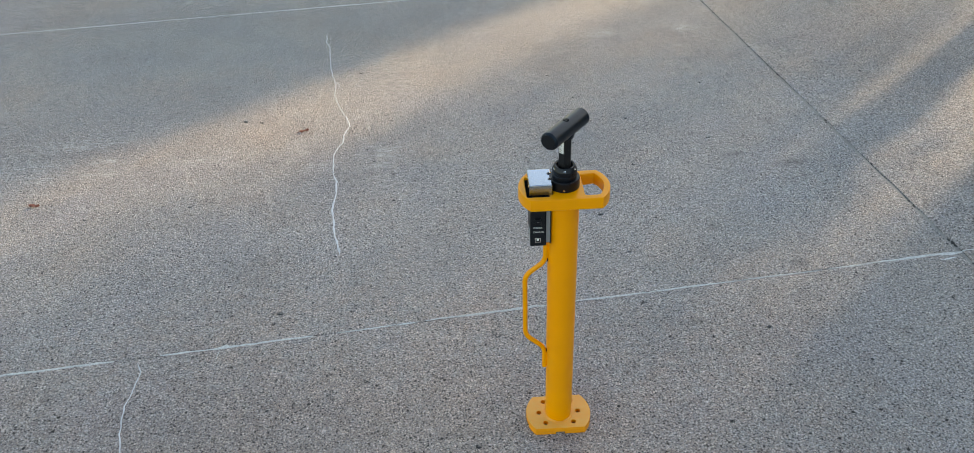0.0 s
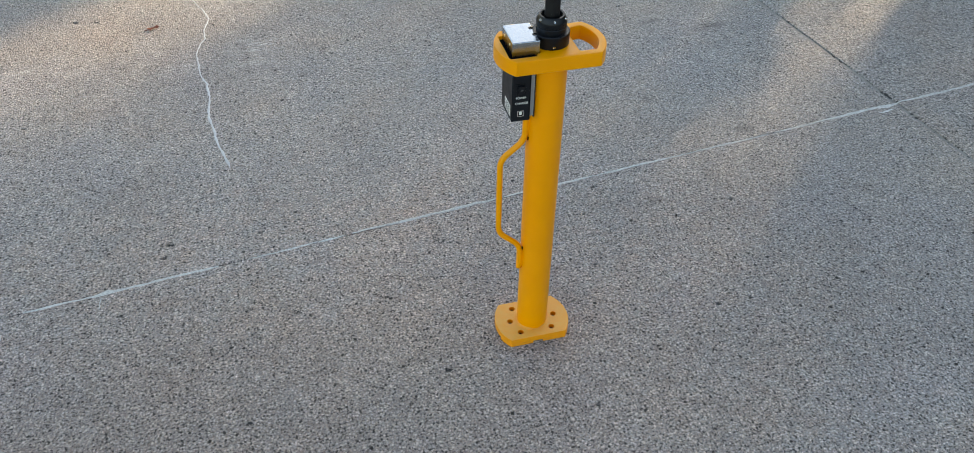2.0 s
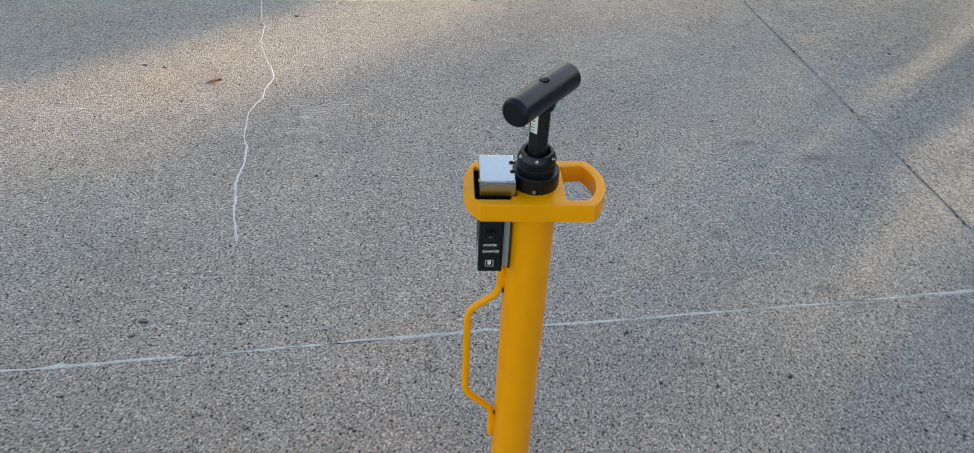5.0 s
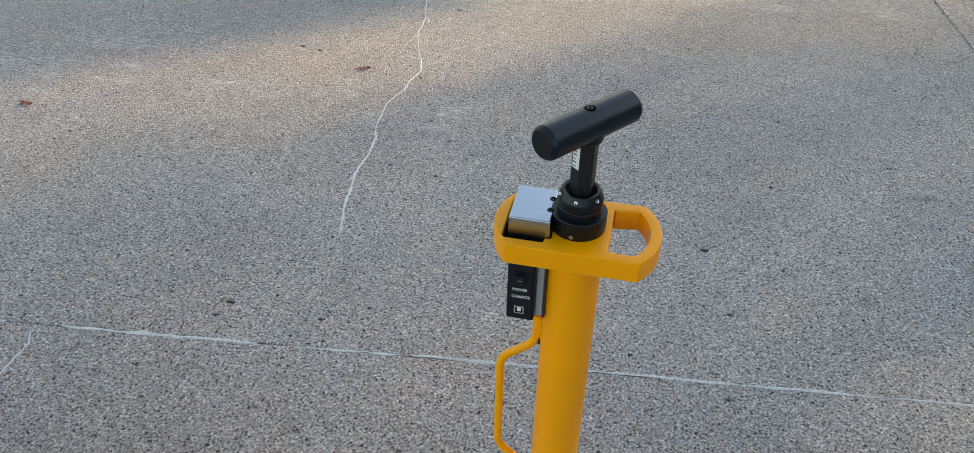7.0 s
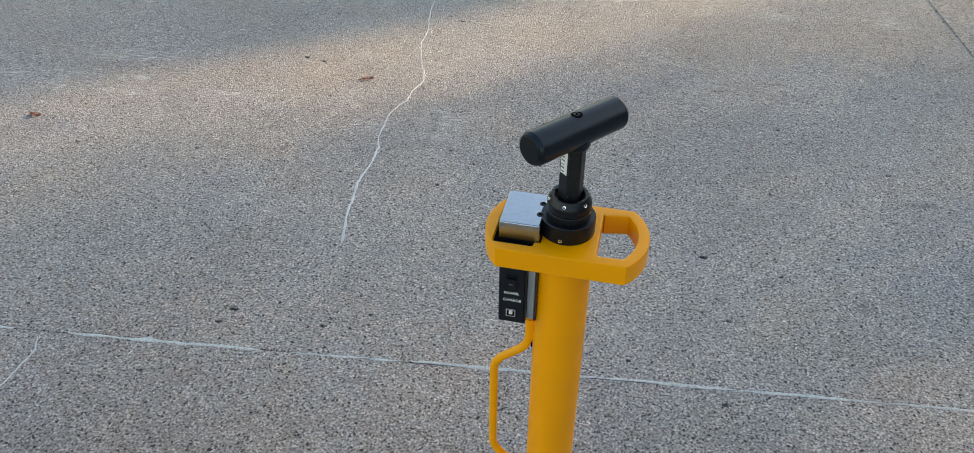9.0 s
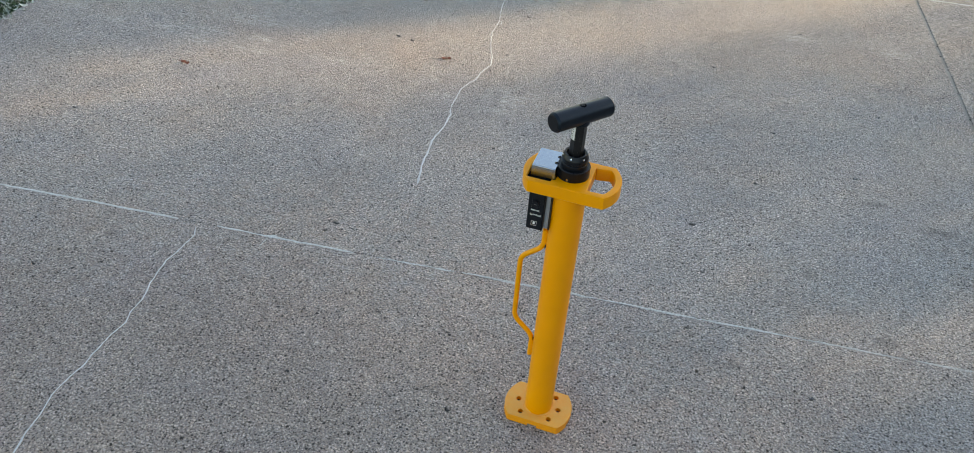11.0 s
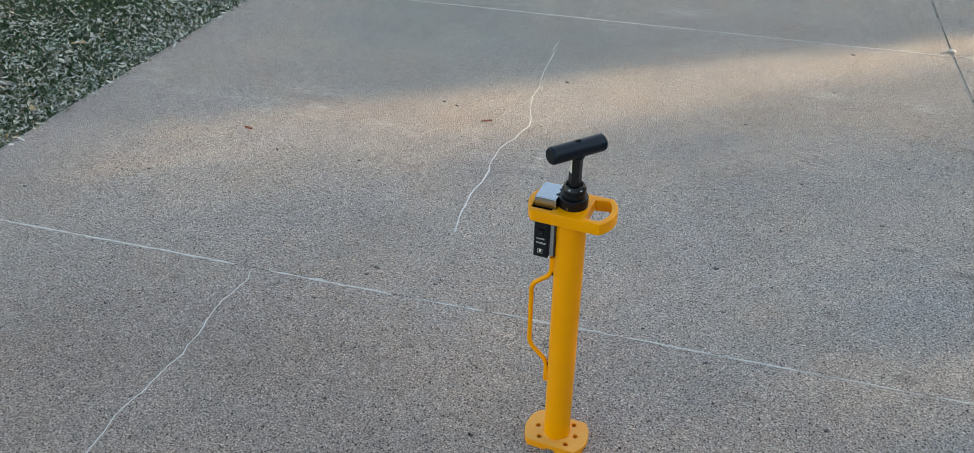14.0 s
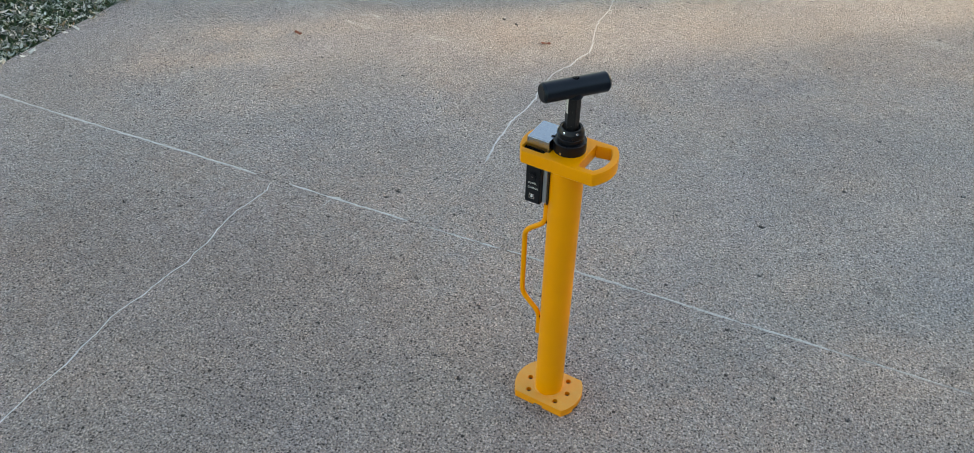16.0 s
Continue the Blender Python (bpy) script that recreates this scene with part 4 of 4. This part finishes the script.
# unseen block added to cut sun and sky on the right
house = thing("house", Matrix.Translation((6.0, 5.198, -0.04)), "unseen low brown house added to shade the driveway", "house")
part("wall", block(0, 8.0, -13.0, 0, 0, 2.7), plain("brown_siding", (0.16, 0.13, 0.105), 0.8, 3), house, smooth=0)
bm = bmesh.new()
for x, z in ((-0.01, 2.7), (8.01, 2.7), (4.0, 4.1)):
    for y in (-13.01, 0.01):
        bm.verts.new((x, y, z))
bmesh.ops.convex_hull(bm, input=bm.verts)
part("roof", bm, plain("dark_shingle", (0.06, 0.058, 0.055), 0.9, 8), house, smooth=0)


def leaf_cloud(name, n, sample, size, material, parent, seed):
    """Many small leaves, each a bent kite, at the places that sample() gives."""
    r = random.Random(seed)
    v, f = [], []
    while len(f) < 2 * n:
        p = sample(r)
        if p is None:
            continue
        m = Matrix.Translation(p) @ Euler((r.uniform(0, 6.3), r.uniform(0, 6.3), r.uniform(0, 6.3))).to_matrix().to_4x4()
        s, b = size * r.uniform(0.6, 1.3), len(v)
        v += [tuple(m @ Vector(q)) for q in ((-s, 0, 0), (0, 0.45 * s, 0.12 * s), (s, 0, 0), (0, -0.45 * s, 0.12 * s))]
        f += [(b, b + 1, b + 2), (b, b + 2, b + 3)]
    me = bpy.data.meshes.new(name)
    me.from_pydata(v, [], f)
    me.materials.append(material)
    ob = new(name, me)
    ob.parent = parent
    return ob


BROAD = foliage("shade_tree_leaves", (0.04, 0.07, 0.02), (0.11, 0.12, 0.04))
NEEDLE = foliage("spruce_needles", (0.02, 0.045, 0.025), (0.05, 0.08, 0.045))
# unseen tree, added so trunk and crown cast the stripes of shade
tree = thing("tree", Matrix.Translation(yard(11.5, 0.905, -0.04)) @ pose(0, 0, 0, 0, 0, SUN_AZ - 90), "unseen broad-leaved tree added to shape the sun strips", "tree")
trunk = tube([(0, 0, -0.1), (0.01, 0, 1.4), (-0.02, 0.1, 2.9), (0.0, 0.15, 4.2)], 0.105, 14, 0.4, 6)
for v in trunk.verts:
    k = 1.0 - 0.13 * max(0, v.co.z - 1.0)
    v.co.x, v.co.y = v.co.x * k, v.co.y * k
part("trunk", trunk, BARK, tree)
for ang, zz in ((10, 2.3), (130, 2.6), (250, 2.9), (60, 3.3), (200, 3.5)):
    c, s = math.cos(radians(ang)), math.sin(radians(ang))
    part("limb", tube([(0, 0.1, zz), (0.7 * c, 0.7 * s, zz + 0.5), (1.4 * c, 1.4 * s, zz + 0.8)], 0.035, 8, 0.2, 4), BARK, tree)


def crown(r):
    p = Vector((r.gauss(0, 1), r.gauss(0, 1), r.gauss(0, 1))).normalized() * r.random() ** 0.4
    if r.random() < 0.25:
        p = Vector((-1.5 + p.x * 1.0, p.y * 0.9, 3.32 + p.z * 1.1))
    else:
        p = Vector((p.x * 2.0, p.y * 1.7, 3.60 + p.z * 2.0))
    # the lower side thins out, most under the side lobe, to shape the sun strips
    keep = (p.z - 2.0) / 0.90 if p.x < -1.22 else max(0.55, (p.z - (1.78 if p.x > -0.3 else 1.90)) / 0.55)
    if r.random() > keep:
        return None
    return None if p.z > 2.3 and p.x > -1.22 and noise.noise(p * 1.6) < -0.35 else p


leaf_cloud("crown", 46000, crown, 0.044, BROAD, tree, 3)

# unseen loose crown added to half-shade the middle of the slab
far_tree = thing("tree", Matrix.Translation(yard(27.0, 1.62, -0.04)) @ pose(0, 0, 0, 0, 0, SUN_AZ - 90), "unseen slender tree added for thin dappled shade", "tree")
part("trunk", lathe([(0.10, -0.1), (0.08, 3.0), (0.03, 7.0), (0.0, 7.2)], 12), BARK, far_tree)


def column(r):
    z = r.uniform(1.6, 8.2)
    w = math.sqrt(max(0.0, 1 - ((z - 4.9) / 3.4) ** 2))
    return Vector((r.uniform(-0.67, 0.63) * w, r.uniform(-0.7, 0.7) * w, z))


leaf_cloud("crown", 7400, column, 0.055, BROAD, far_tree, 4)

# unseen hedge added to keep horizon glow off the post's right edge
hedge = thing("hedge", Matrix.Translation(yard(12.4, 1.75, -0.04)) @ pose(0, 0, 0, 0, 0, SUN_AZ - 90), "unseen waist-high hedge added to block low sky glow", "hedge")
part("core", block(-1.2, 1.2, -0.25, 0.25, 0, 1.3, 0.1), NEEDLE, hedge)
leaf_cloud("foliage", 5000, lambda r: Vector((r.uniform(-1.27, 1.27), r.uniform(-0.32, 0.32), r.uniform(0.05, 1.4))), 0.04, BROAD, hedge, 9)

# unseen cone added to bound the far edge of the sun band
spruce = thing("spruce", Matrix.Translation(yard(18.0, 4.42, -0.04)), "unseen dense cone, shaped as a spruce, added for shade", "tree")
part("trunk", lathe([(0.2, -0.1), (0.18, 1.0), (0.03, 7.5), (0.0, 7.6)], 12), BARK, spruce)
part("core", lathe([(0.0, 0.25), (2.45, 0.30), (1.3, 3.7), (0.0, 7.4)], 24), NEEDLE, spruce)


def cone(r):
    z = 7.7 * (1 - math.sqrt(r.random()))
    a, rad = r.uniform(0, 6.283), (7.7 - z) * 0.375 * r.uniform(0.80, 1.05)
    return Vector((rad * math.cos(a), rad * math.sin(a), z))


leaf_cloud("branches", 20000, cone, 0.10, NEEDLE, spruce, 6)
